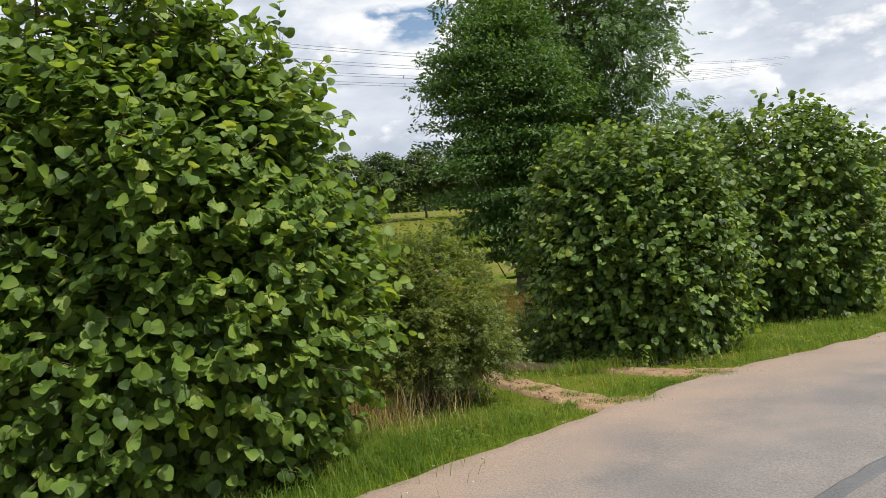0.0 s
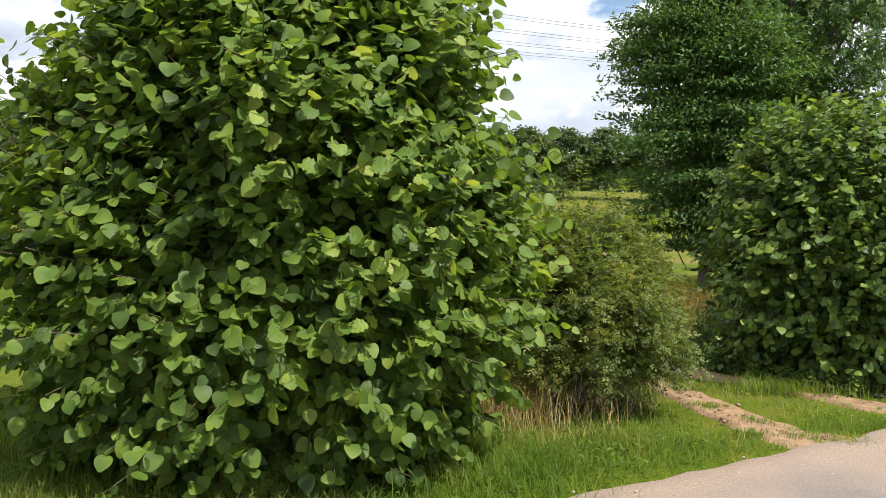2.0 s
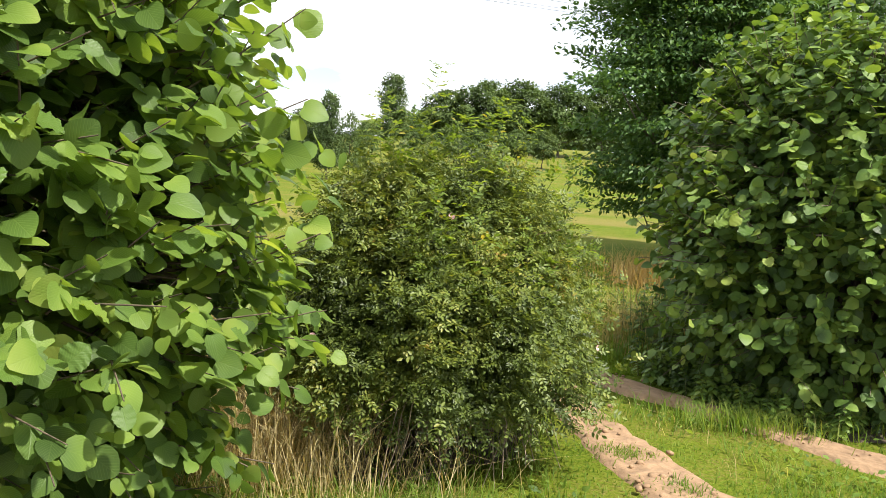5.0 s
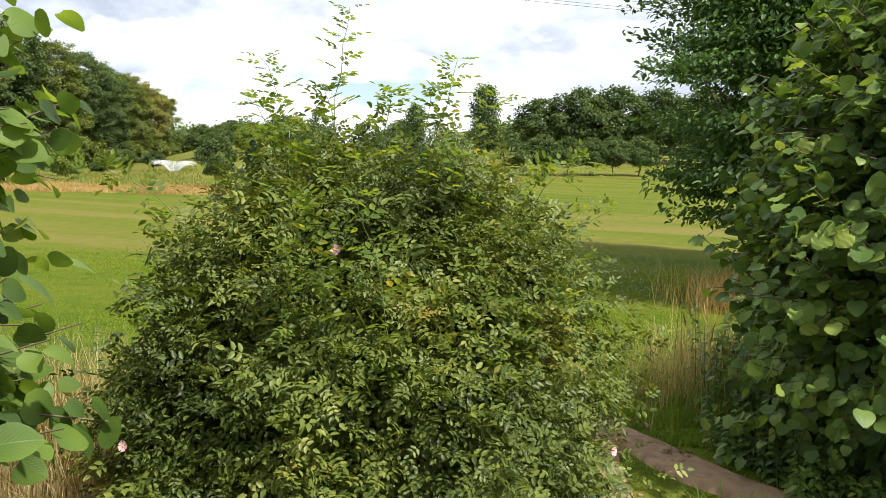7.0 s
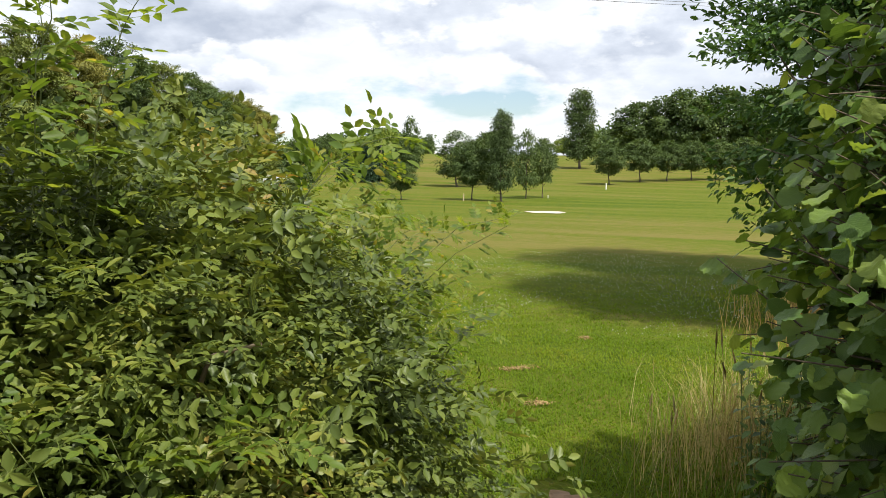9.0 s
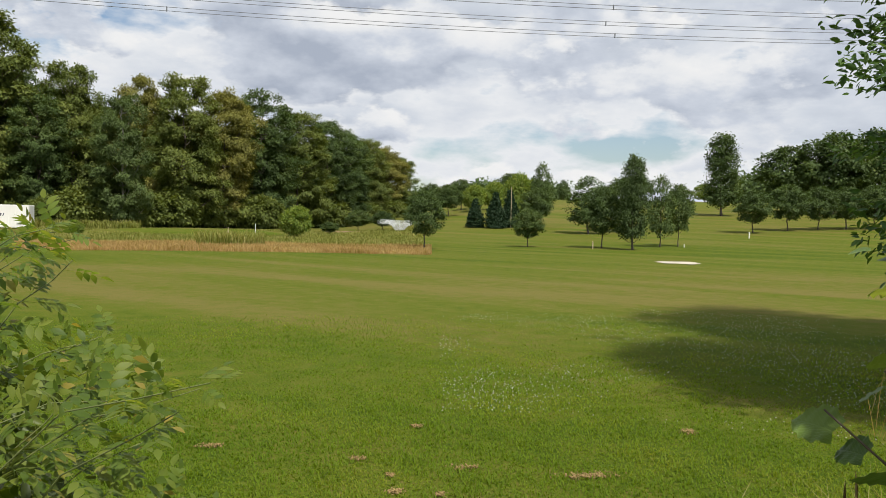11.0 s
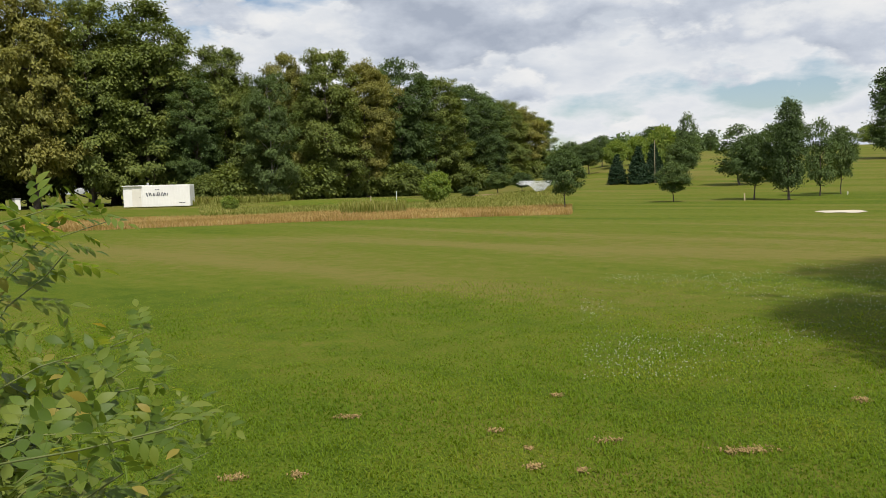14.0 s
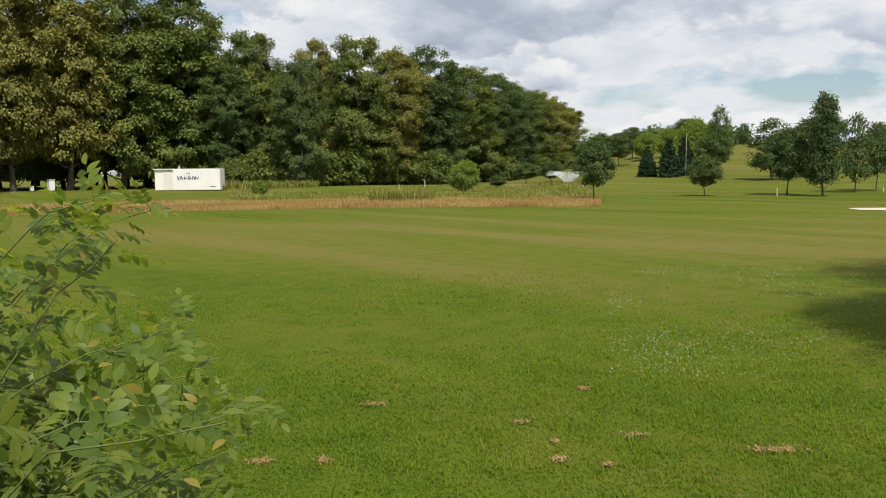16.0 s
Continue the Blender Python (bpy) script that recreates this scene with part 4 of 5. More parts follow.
for row in range(2):
    for k in range(26):
        b = 84 - k * 1.72 + rw.uniform(-0.5, 0.5)
        d = float(np.interp(b, [38, 42, 48, 60, 84], [232, 168, 126, 112, 104])) + row * 10 + rw.uniform(0, 5)
        h = float(np.interp(b, [39, 60, 64, 84], [16, 18, 23, 22.5])) * rw.uniform(0.85, 1.0)
        w = rw.uniform(9, 12)
        t = copy_thing(protos[keys[k % len(keys)]], Matrix.Identity(4))
        t.matrix_basis = Matrix.Translation(spot(b, d)) @ Matrix.Rotation(rw.random() * 6.28, 4, "Z") @ Matrix.Diagonal((w / 5.4, w / 5.4, h / 10 * 0.92, 1))

# undergrowth along the wood's foot
shrub = make_tree("woodland_shrub", "leafy shrub in the undergrowth at the foot of the wood", "shrub", (0, 0, 0), 3.0, 0.05, 1.7, 150, 40, 0.26, wood_mid, bark, table=ROUND, trunk=0.01, limbs=6, seed=8.0, group="undergrowth", spread=0.4)
shrub.matrix_basis = Matrix.Translation(spot(61.5, 94))
for k in range(34):
    b = 61.5 - k * 0.72 + rw.uniform(-0.3, 0.3)
    d = float(np.interp(b, [36, 42, 48, 62], [215, 148, 114, 95])) + rw.uniform(-3, 2)
    s = rw.uniform(0.7, 1.8)
    t = copy_thing(shrub, Matrix.Identity(4))
    t.matrix_basis = Matrix.Translation(spot(b, d)) @ Matrix.Rotation(rw.random() * 6.28, 4, "Z") @ Matrix.Diagonal((s * 1.2, s * 1.2, s, 1))

# young trees on the fairway: bearing, distance, height, width, clear stem, kind
small = {
    "round": make_tree("young_lime_tree", "young round-crowned lime tree on a thin stem on the fairway", "tree", (0, 0, 0), 4.0, 1.05, 1.45, 190, 46, 0.15, wood_dark, bark, table=ROUND, trunk=0.014, limbs=16, seed=4.4, group="young fairway trees", spread=0.27),
    "poplar": make_tree("poplar_tree", "slender poplar with upright leafy crown on the golf course", "tree", (0, 0, 0), 8.0, 0.9, 1.45, 330, 36, 0.19, wood_dark, bark, table=POPLAR, trunk=0.012, limbs=24, seed=6.2, group="young fairway trees", spread=0.36, flat=0.9),
    "loose": make_tree("young_alder_tree", "young loose-crowned alder on the golf course", "tree", (0, 0, 0), 5.0, 0.8, 1.3, 130, 34, 0.18, wood_dark, bark, table=TALL, trunk=0.012, limbs=22, seed=7.7, group="young fairway trees", spread=0.33),
    "bushy": make_tree("young_willow_tree", "bushy yellowish green young tree on the golf course", "tree", (0, 0, 0), 3.0, 0.45, 1.6, 170, 38, 0.18, willow_leaf, bark, table=ROUND, trunk=0.014, limbs=14, seed=9.1, group="young fairway trees", spread=0.3),
}
conifer = make_tree("young_spruce", "small dark spruce with branches down to the ground", "conifer", (0, 0, 0), 3.2, 0.05, 1.2, 240, 40, 0.17, conifer_leaf, bark, table=CONE, trunk=0.014, limbs=10, seed=3.3, group="young spruces", spread=0.22, flat=0.35, droop=0.1, depth=0.2)
base_h = {"round": (4.0, 2.9), "poplar": (8.0, 2.9), "loose": (5.0, 2.6), "bushy": (3.0, 3.2), "spruce": (3.2, 2.4)}
small["spruce"] = conifer
YOUNG = [(45.8, 62, 2.5, 2.7, "bushy"), (36.9, 45, 3.4, 2.4, "round"), (29.6, 52, 2.55, 2.2, "round"), (24.5, 53, 4.2, 2.9, "round"), (22.4, 51.5, 6.2, 2.1, "poplar"), (20.6, 57, 5.2, 2.1, "loose"), (19.4, 59, 4.6, 2.2, "round"),
         (25.4, 76, 5.6, 4.2, "loose"), (23.2, 80, 5.5, 4.5, "round"), (33.3, 84, 3.1, 2.1, "spruce"), (31.9, 83, 3.8, 2.4, "spruce"), (30.9, 85, 4.0, 2.5, "spruce"), (29.0, 86, 4.4, 3.6, "round"), (28.7, 92, 7.4, 2.6, "loose"), (30.3, 95, 5.8, 4.4, "bushy"),
         (35.2, 112, 4.6, 4.2, "round"), (36.4, 118, 5.0, 4.4, "round"), (33.4, 122, 4.0, 4.0, "bushy"), (32.0, 126, 4.4, 4.2, "bushy"), (34.3, 130, 5.0, 4.6, "round"), (30.8, 150, 5.8, 6.5, "round"), (28.6, 170, 3.4, 5.0, "round"), (29.8, 160, 4.8, 6, "round"),
         (16.7, 118, 12.0, 5.4, "poplar"), (14.7, 84, 4.4, 3.7, "round"), (12.6, 90, 5.0, 4.2, "round"), (10.8, 93, 4.8, 4.0, "round"), (9.2, 96, 4.8, 4.2, "round"), (7.6, 98, 5.0, 4.2, "round"), (5.8, 100, 5.2, 4.4, "round"),
         (12.6, 132, 10.5, 10, "round"), (10.0, 130, 12.5, 11, "round"), (7.5, 134, 13, 12, "round"), (4.6, 136, 13, 12, "round"), (1.5, 140, 13.5, 13, "round"), (-2, 140, 13, 12, "round"), (-6, 142, 14, 13, "loose"), (17.8, 190, 4, 6, "bushy"), (27.2, 205, 5.5, 3, "loose"),
         (22.2, 185, 6, 8, "round"), (43.5, 74, 1.3, 1.8, "round"), (39.8, 86, 2.2, 2.6, "round"), (41.5, 95, 2.6, 3.2, "round"), (60, 60, 1.1, 1.4, "bushy")]
placed = set()
for b, d, h, w, kind_ in YOUNG:
    h0, w0 = base_h[kind_]
    m = Matrix.Translation(spot(b, d)) @ Matrix.Rotation(rw.random() * 6.28, 4, "Z") @ Matrix.Diagonal((w / w0 * 0.86, w / w0 * 0.86, h / h0 * 0.93, 1))
    t = small[kind_] if kind_ not in placed else copy_thing(small[kind_], Matrix.Identity(4))
    placed.add(kind_)
    t.matrix_basis = m


# far wooded ridge
def ridge(name, b0, b1, d, h, n, label):
    P = []
    for k in range(n):
        b = b0 + (b1 - b0) * rw.random()
        x, y, z = spot(b, d + rw.uniform(-25, 25))
        P.append((x, y, z + h * (0.15 + 0.85 * rw.random() ** 0.7) * (0.75 + 0.25 * noise.noise(Vector((b * 0.9, 1, 0))))))
    P = np.repeat(np.array(P), 30, axis=0) + rng.normal(0, 1.7, (n * 30, 3))
    al = unit(rng.normal(0, 1, P.shape))
    fc = unit(np.array([0.3, -0.3, 0.7]) + rng.normal(0, 0.5, P.shape))
    v, f, u = scatter(*LEAF_OVAL, P, frames_of(al, fc), 1.1 + 0.8 * rng.random(len(P)))
    tagged(new(name, mesh_from(name, v, f, wood_dark, uvs=u)), label, "woods", kind="stuff")


ridge("distant_woods", 27, 48, 400, 15, 1100, "dark wooded ridge far behind the golf course")
ridge("distant_woods", -60, 16, 300, 13, 2000, "dark tree line on the far side of the fields")


# ---- white container with a lean-to door bay
def box_mesh(name, sx, sy, sz, material, bevel=0.03):
    bm = bmesh.new()
    bmesh.ops.create_cube(bm, size=1)
    for v in bm.verts:
        v.co = Vector((v.co.x * sx, v.co.y * sy, (v.co.z + 0.5) * sz))
    bmesh.ops.bevel(bm, geom=bm.edges[:], offset=bevel, segments=1, affect="EDGES")
    me = bpy.data.meshes.new(name)
    bm.to_mesh(me)
    bm.free()
    me.materials.append(material)
    return me


def container():
    x, y, _ = spot(64.6, 84)
    c = thing("storage_container", "white steel storage container with spray-painted writing at the wood's edge", "container", (x, y, 0))
    face = math.atan2(EYE[1] - y, EYE[0] - x)
    c.rotation_euler = (0, 0, face + radians(90 - 14))
    c.scale = (0.93, 0.93, 0.9)
    part("body", box_mesh("body", 4.9, 2.3, 2.32, white_paint), c).location = (0.9, 1.1, 0.06)
    part("porch", box_mesh("porch", 1.9, 1.9, 2.22, white_paint), c).location = (-2.51, 1.0, 0.06)
    part("roof_edge", box_mesh("roof_edge", 2.0, 2.1, 0.10, white_paint, 0.01), c).location = (-2.51, 0.9, 2.29)
    d = part("door", box_mesh("door", 0.9, 0.05, 1.95, door_paint, 0.01), c, "cream steel door")
    d.location = (-2.1, 0.04, 0.1)
    hd = part("handle", box_mesh("handle", 0.12, 0.05, 0.04, grey_steel, 0.005), d)
    hd.location = (0.33, -0.04, 1.0)
    for k in range(17):
        rib = part("rib", box_mesh("rib", 0.05, 0.03, 2.1, white_paint, 0.008), c)
        rib.location = (-1.4 + k * 0.29, -0.055, 0.16)
    r = random.Random(2)
    xx = -0.95
    while xx < 1.15:
        w = r.uniform(0.10, 0.2)
        s = part("spray_stroke", box_mesh("spray_stroke", w * 0.55, 0.012, r.uniform(0.22, 0.4), dark_spray, 0.003), c)
        s.location = (xx, -0.082, 1.22 + r.uniform(-0.04, 0.06))
        s.rotation_euler = (0, r.uniform(-0.4, 0.4), 0)
        xx += w
    for k in range(3):
        s = part("spray_stroke", box_mesh("spray_stroke", 0.1, 0.012, 0.09, dark_spray, 0.003), c)
        s.location = (-0.1 + k * 0.15, -0.082, 1.86)
    for k in range(4):
        s = part("spray_stroke", box_mesh("spray_stroke", 0.12, 0.012, 0.07, dark_spray, 0.003), c)
        s.location = (2.3 + k * 0.16, -0.082, 0.42)
    part("vent", box_mesh("vent", 0.22, 0.22, 0.3, grey_steel), c).location = (-1.2, 1.2, 2.36)


container()


def small_box(b, d, w, h, material, name, label, cat):
    p = spot(b, d)
    ob = thing(name, label, cat, p)
    part("body", box_mesh("body", w, w * 0.7, h, material, 0.04), ob)
    part("lid", box_mesh("lid", w * 1.08, w * 0.78, h * 0.1, grey_steel, 0.02), ob).location = (0, 0, h)
    part("plinth", box_mesh("plinth", w * 0.8, w * 0.55, 0.06, grey_steel, 0.01), ob).location = (0, 0, -0.03)


small_box(72.9, 96, 0.8, 1.1, white_paint, "utility_cabinet", "pale grey utility cabinet in front of the wood", "cabinet")
small_box(74.0, 97, 0.5, 0.5, white_paint, "utility_cabinet", "small white box in front of the wood", "cabinet")
small_box(48.5, 47, 0.5, 0.3, white_paint, "tee_marker_box", "small white box in the rough grass", "box")


def post(b, d, h, r, material, name, label, cat, cap=None):
    ob = thing(name, label, cat, spot(b, d))
    v, f = tube([(0, 0, -0.1), (0, 0, h * 0.5), (0, 0, h)], [r, r, r * 0.9], 8)
    part("shaft", mesh_from("shaft", v, f, material, smooth=True), ob)
    part("cap", bead("cap", cap or material, r * 1.15, 0.6), ob).location = (0, 0, h)


post(48.6, 52, 1.1, 0.02, white_paint, "marker_post", "slim white marker post in the rough grass", "post")
post(50.4, 56, 0.8, 0.03, post_wood, "marker_post", "yellow wooden marker post in the rough grass", "post")
post(25.1, 52, 0.4, 0.045, post_wood, "stake", "short wooden stake on the fairway", "stake")
post(19.0, 58, 0.18, 0.03, white_paint, "stake", "short white stake on the fairway", "stake")
post(14.9, 75, 0.5, 0.06, white_paint, "stake", "short white stake on the fairway", "stake")
post(30.8, 84, 4.2, 0.03, post_wood, "flag_pole", "tall thin pole among the young trees", "pole")


# ---- pond with its fountain
def disc(name, centre, rx, ry, z, material, label, cat, turn=0.0, wob=0.15, rings=6, dome=0.0):
    V, F, n = [(0, 0, dome)], [], 48
    for k in range(1, rings + 1):
        for j in range(n):
            a = j * 2 * math.pi / n
            r = k / rings
            q = 1 + wob * noise.noise(Vector((math.cos(a) * 1.5, math.sin(a) * 1.5, centre[0]))) * 1.6
            V.append((math.cos(a) * rx * r * q, math.sin(a) * ry * r * q, dome * (1 - r * r)))
    F += [(0, 1 + j, 1 + (j + 1) % n) for j in range(n)]
    for k in range(1, rings):
        a, b = 1 + (k - 1) * n, 1 + k * n
        F += [(a + j, b + j, b + (j + 1) % n, a + (j + 1) % n) for j in range(n)]
    ob = new(name, mesh_from(name, V, F, material, smooth=True))
    ob.location, ob.rotation_euler = (centre[0], centre[1], z), (0, 0, turn)
    return tagged(ob, label, cat, kind="structure")


px, py, _ = spot(38.6, 80)
disc("water", (px, py), 11, 6, -0.012, water, "still pond water with a fountain", "pond", radians(40))
bx, by, _ = spot(41.2, 86)
disc("pond_bank", (bx, by), 5, 2.0, 0.0, earth, "bare sandy pond bank", "bank", radians(40), dome=0.3)


def fountain():
    f_ob = thing("fountain", "pond fountain throwing a broad dome of white spray", "fountain", (px, py, 0))
    pcs = []
    r = random.Random(4)
    for ring, n in ((1.0, 120), (0.8, 80), (0.55, 50)):
        for k in range(n):
            a = k * 2 * math.pi / n + r.uniform(-0.05, 0.05)
            rr, hh = 1.7 * ring * r.uniform(0.9, 1.05), 1.5 * r.uniform(0.8, 1.05)
            t = np.linspace(0, r.uniform(1.0, 1.35), 7)
            pts = np.stack([math.cos(a) * rr * t, math.sin(a) * rr * t, hh * (1 - (1 - t) ** 2)], -1)
            pcs.append(tube(pts, np.linspace(0.003, 0.007, 7), 4))
    v, f = join(pcs)
    part("spray", mesh_from("spray", v, f, spray_white, smooth=True), f_ob, "white water jets")
    part("nozzle", bead("nozzle", grey_steel, 0.2, 0.7), f_ob)


fountain()
sx, sy, _ = spot(19.3, 36)
disc("sand_bunker", (sx, sy), 0.95, 1.2, -0.012, sand, "pale sand bunker on the fairway", "bunker", radians(20), 0.25)
disc("green_mound", (*spot(52.5, 70)[:2],), 11, 7, -0.04, turf, "low grassy mound of the next green", "mound", radians(50), 0.1, dome=0.55)


# ---- overhead line: each conductor sags across the whole field, with spacer clamps
def power_line(dist, z, sag, spacers, shift=0.0):
    ob = thing("power_line", "bundled overhead power conductor with spacers above the golf course", "cable", (0, 0, 0), group="overhead line")
    n = np.array([-0.70, 0.714, 0.0])
    a = np.array([0.714, 0.70, 0.0])
    t = np.linspace(-190, 230, 60)
    zz = z + sag * ((t - 8) / 210) ** 2
    for k in (0, 1):
        pts = np.array([EYE[0], EYE[1], 0]) + n * dist + a * t[:, None] + np.array([0, 0, 1.0]) * (zz - 0.45 * k)[:, None]
        v, f = tube(pts, np.full(60, 0.034), 5)
        part("conductor", mesh_from("conductor", v, f, cable_metal, smooth=True), ob)
    for s in spacers:
        zc = float(np.interp(s + shift, t, zz))
        p = np.array([EYE[0], EYE[1], 0]) + n * dist + a * (s + shift)
        v, f = tube([(p[0], p[1], zc + 0.08), (p[0], p[1], zc - 0.53)], [0.07, 0.07], 6)
        part("spacer", mesh_from("spacer", v, f, cable_metal), ob)


for dist, z, sag, sh in ((90, 28.5, 14, -6), (92, 27.0, 14, -2), (100, 27.1, 14, 0), (102, 26.1, 14, 2)):
    power_line(dist, z, sag, (-160, -105, -55, -20, 36, 90, 150, 200), sh)


# ---------------------------------------------------------------- grasses and small growth
def blades(P, h, w, lean, material, name, label, cat, bendy=0.35, parent=None):
    """Grass blades as tapered bent strips, joined."""
    n = len(P)
    a = rng.random(n) * 2 * np.pi
    d = np.stack([np.cos(a), np.sin(a), np.zeros(n)], -1)
    s = np.stack([-np.sin(a), np.cos(a), np.zeros(n)], -1)
    L = lean * (0.3 + rng.random(n))
    up = np.array([0, 0, 1.0])
    p0 = P
    p1 = P + up * (h * 0.55)[:, None] + d * (h * L * 0.35)[:, None]
    p2 = P + up * (h * (1 - bendy * L))[:, None] + d * (h * L)[:, None]
    V = np.stack([p0 - s * w[:, None] / 2, p0 + s * w[:, None] / 2, p1 - s * w[:, None] * 0.4, p1 + s * w[:, None] * 0.4, p2], 1)
    T = np.array([[0, 1, 3], [0, 3, 2], [2, 3, 4]])
    F = (T[None] + (np.arange(n) * 5)[:, None, None]).reshape(-1, 3)
    ob = new(name, mesh_from(name, V.reshape(-1, 3), F, material, smooth=True))
    return tagged(ob, label, cat, kind="stuff")


def inside_road(x, y):
    """Signed metres from the lane's edge: positive on the lane."""
    P = np.asarray(ROAD_EDGE, float)
    best = np.full(len(x), 1e9)
    sign = np.full(len(x), -1.0)
    for a, b in zip(P[:-1], P[1:]):
        d = b - a
        t = np.clip(((x - a[0]) * d[0] + (y - a[1]) * d[1]) / (d @ d), 0, 1)
        qx, qy = x - a[0] - t * d[0], y - a[1] - t * d[1]
        dd = np.hypot(qx, qy)
        m = dd < best
        best[m] = dd[m]
        sign[m] = np.where(qx[m] * d[1] - qy[m] * d[0] > 0, 1.0, -1.0)
    return best * sign


def from_line(x, y, line):
    P = np.asarray(line, float)
    best = np.full(len(x), 1e9)
    for a, b in zip(P[:-1], P[1:]):
        d = b - a
        t = np.clip(((x - a[0]) * d[0] + (y - a[1]) * d[1]) / (d @ d), 0, 1)
        best = np.minimum(best, np.hypot(x - a[0] - t * d[0], y - a[1] - t * d[1]))
    return best


def patchy(x, y, s, k=0.0):
    return np.array([noise.noise(Vector((a * s, b * s, k))) for a, b in zip(x, y)])


def verge():
    n = 190000
    x, y = rng.uniform(-8, 8, n), rng.uniform(0, 14, n)
    off = inside_road(x, y)
    keep = (off < 0.04 * rng.normal(0, 1, n) - 0.02) & (off > -3.6) & ((x < 1.2) | (off > -2.4))
    keep &= rng.random(n) < np.clip(1.15 + off * 0.16, 0.3, 1)
    lr, rr = from_line(x, y, LEFT_RUT), from_line(x, y, RIGHT_RUT)
    creep = patchy(x, y, 3.1, 2.0) * 0.22
    keep &= (lr > 0.15 + creep + 0.10 * rng.random(n)) & (rr > 0.11 + creep + 0.08 * rng.random(n))
    x, y, off, lr, rr = x[keep], y[keep], off[keep], lr[keep], rr[keep]
    pn = patchy(x, y, 1.3)
    h = (0.070 + 0.07 * pn + 0.06 * rng.random(len(x))) * np.clip(0.55 - off * 1.1, 0.35, 1.0)
    mid = (np.minimum(lr, rr) < 0.55) & (x > 0.3)
    h = np.where(mid, h * 0.27, h)
    h = np.clip(h, 0.03, 0.4)
    blades(np.stack([x, y, np.full(len(x), -0.02)], -1), h, 0.004 + 0.004 * rng.random(len(x)), 0.85, grass_blade, "verge_grass", "lush uncut grass along the lane's edge", "grass")


verge()


def trodden_edge():
    n = 150000
    x, y = rng.uniform(-6, 6, n), rng.uniform(0, 12, n)
    off = inside_road(x, y)
    keep = (off < 0.05 * rng.normal(0, 1, n) + 0.02) & (off > -0.45) & (np.minimum(from_line(x, y, LEFT_RUT), from_line(x, y, RIGHT_RUT)) > 0.3)
    keep &= patchy(x, y, 5.0, 8.0) > -0.25
    x, y = x[keep], y[keep]
    blades(np.stack([x, y, np.full(len(x), -0.02)], -1), 0.03 + 0.05 * rng.random(len(x)), 0.004 + 0.003 * rng.random(len(x)), 1.0, grass_blade, "edge_grass", "short trodden grass at the asphalt's edge", "grass")


trodden_edge()


def tuft(name, cx, cy, sx, sy, n, h0, h1, w, lean, material, label):
    P = np.stack([cx + rng.normal(0, sx, n), cy + rng.normal(0, sy, n), np.full(n, -0.02)], -1)
    blades(P, h0 + (h1 - h0) * rng.random(n), np.full(n, w), lean, material, name, label, "grass", 0.3)


tuft("dry_grass", -1.0, 7.05, 0.26, 0.24, 1700, 0.25, 0.68, 0.0032, 0.75, dry_blade, "dry straw-coloured tall grass between the bushes")
tuft("dry_grass", -1.6, 7.75, 0.33, 0.25, 1900, 0.4, 0.9, 0.005, 0.4, dry_blade, "dry straw-coloured tall grass between the bushes")
tuft("dry_grass", -0.5, 7.0, 0.3, 0.2, 300, 0.15, 0.5, 0.004, 0.9, dry_blade, "dry straw-coloured grass at the foot of the rose")
tuft("tall_grass", 1.2, 10.9, 0.3, 0.4, 1500, 0.1, 0.30, 0.008, 0.8, grass_blade, "tall green grass and nettles behind the bush")
tuft("dry_grass", 1.4, 11.9, 0.35, 0.45, 600, 0.2, 0.5, 0.004, 0.6, dry_blade, "tall reddish seeding grass behind the bush")
tuft("dry_grass", 1.3, 15.6, 0.45, 0.6, 1500, 0.25, 0.62, 0.005, 0.6, fescue, "tall reddish seeding grass under the young tree")
tuft("dry_grass", 0.8, 11.25, 0.28, 0.4, 1300, 0.2, 0.6, 0.003, 0.6, dry_blade, "tall fading grass beside the track")
tuft("tall_grass", 3.1, 14.0, 0.6, 0.9, 4000, 0.3, 0.8, 0.008, 0.5, grass_blade, "tall green grass behind the hedge")
tuft("tall_grass", -2.4, 8.6, 0.9, 0.5, 3500, 0.2, 0.6, 0.007, 0.5, grass_blade, "tall green grass behind the hazel bush")


tuft("long_grass", -2.9, 4.55, 0.5, 0.22, 1300, 0.08, 0.24, 0.006, 1.0, grass_blade, "long arching grass at the hazel's foot")
tuft("long_grass", -1.7, 4.75, 0.5, 0.2, 1300, 0.08, 0.24, 0.006, 1.0, grass_blade, "long arching grass at the hazel's foot")
tuft("long_grass", -0.7, 5.9, 0.3, 0.3, 1200, 0.08, 0.22, 0.006, 1.0, grass_blade, "long arching grass at the hazel's foot")
tuft("long_grass", 0.1, 6.75, 0.3, 0.2, 900, 0.06, 0.18, 0.006, 1.0, grass_blade, "long arching grass in front of the rose")
tuft("long_grass", 1.5, 8.75, 0.3, 0.1, 700, 0.08, 0.22, 0.006, 0.9, grass_blade, "shaded grass at the foot of the bush")


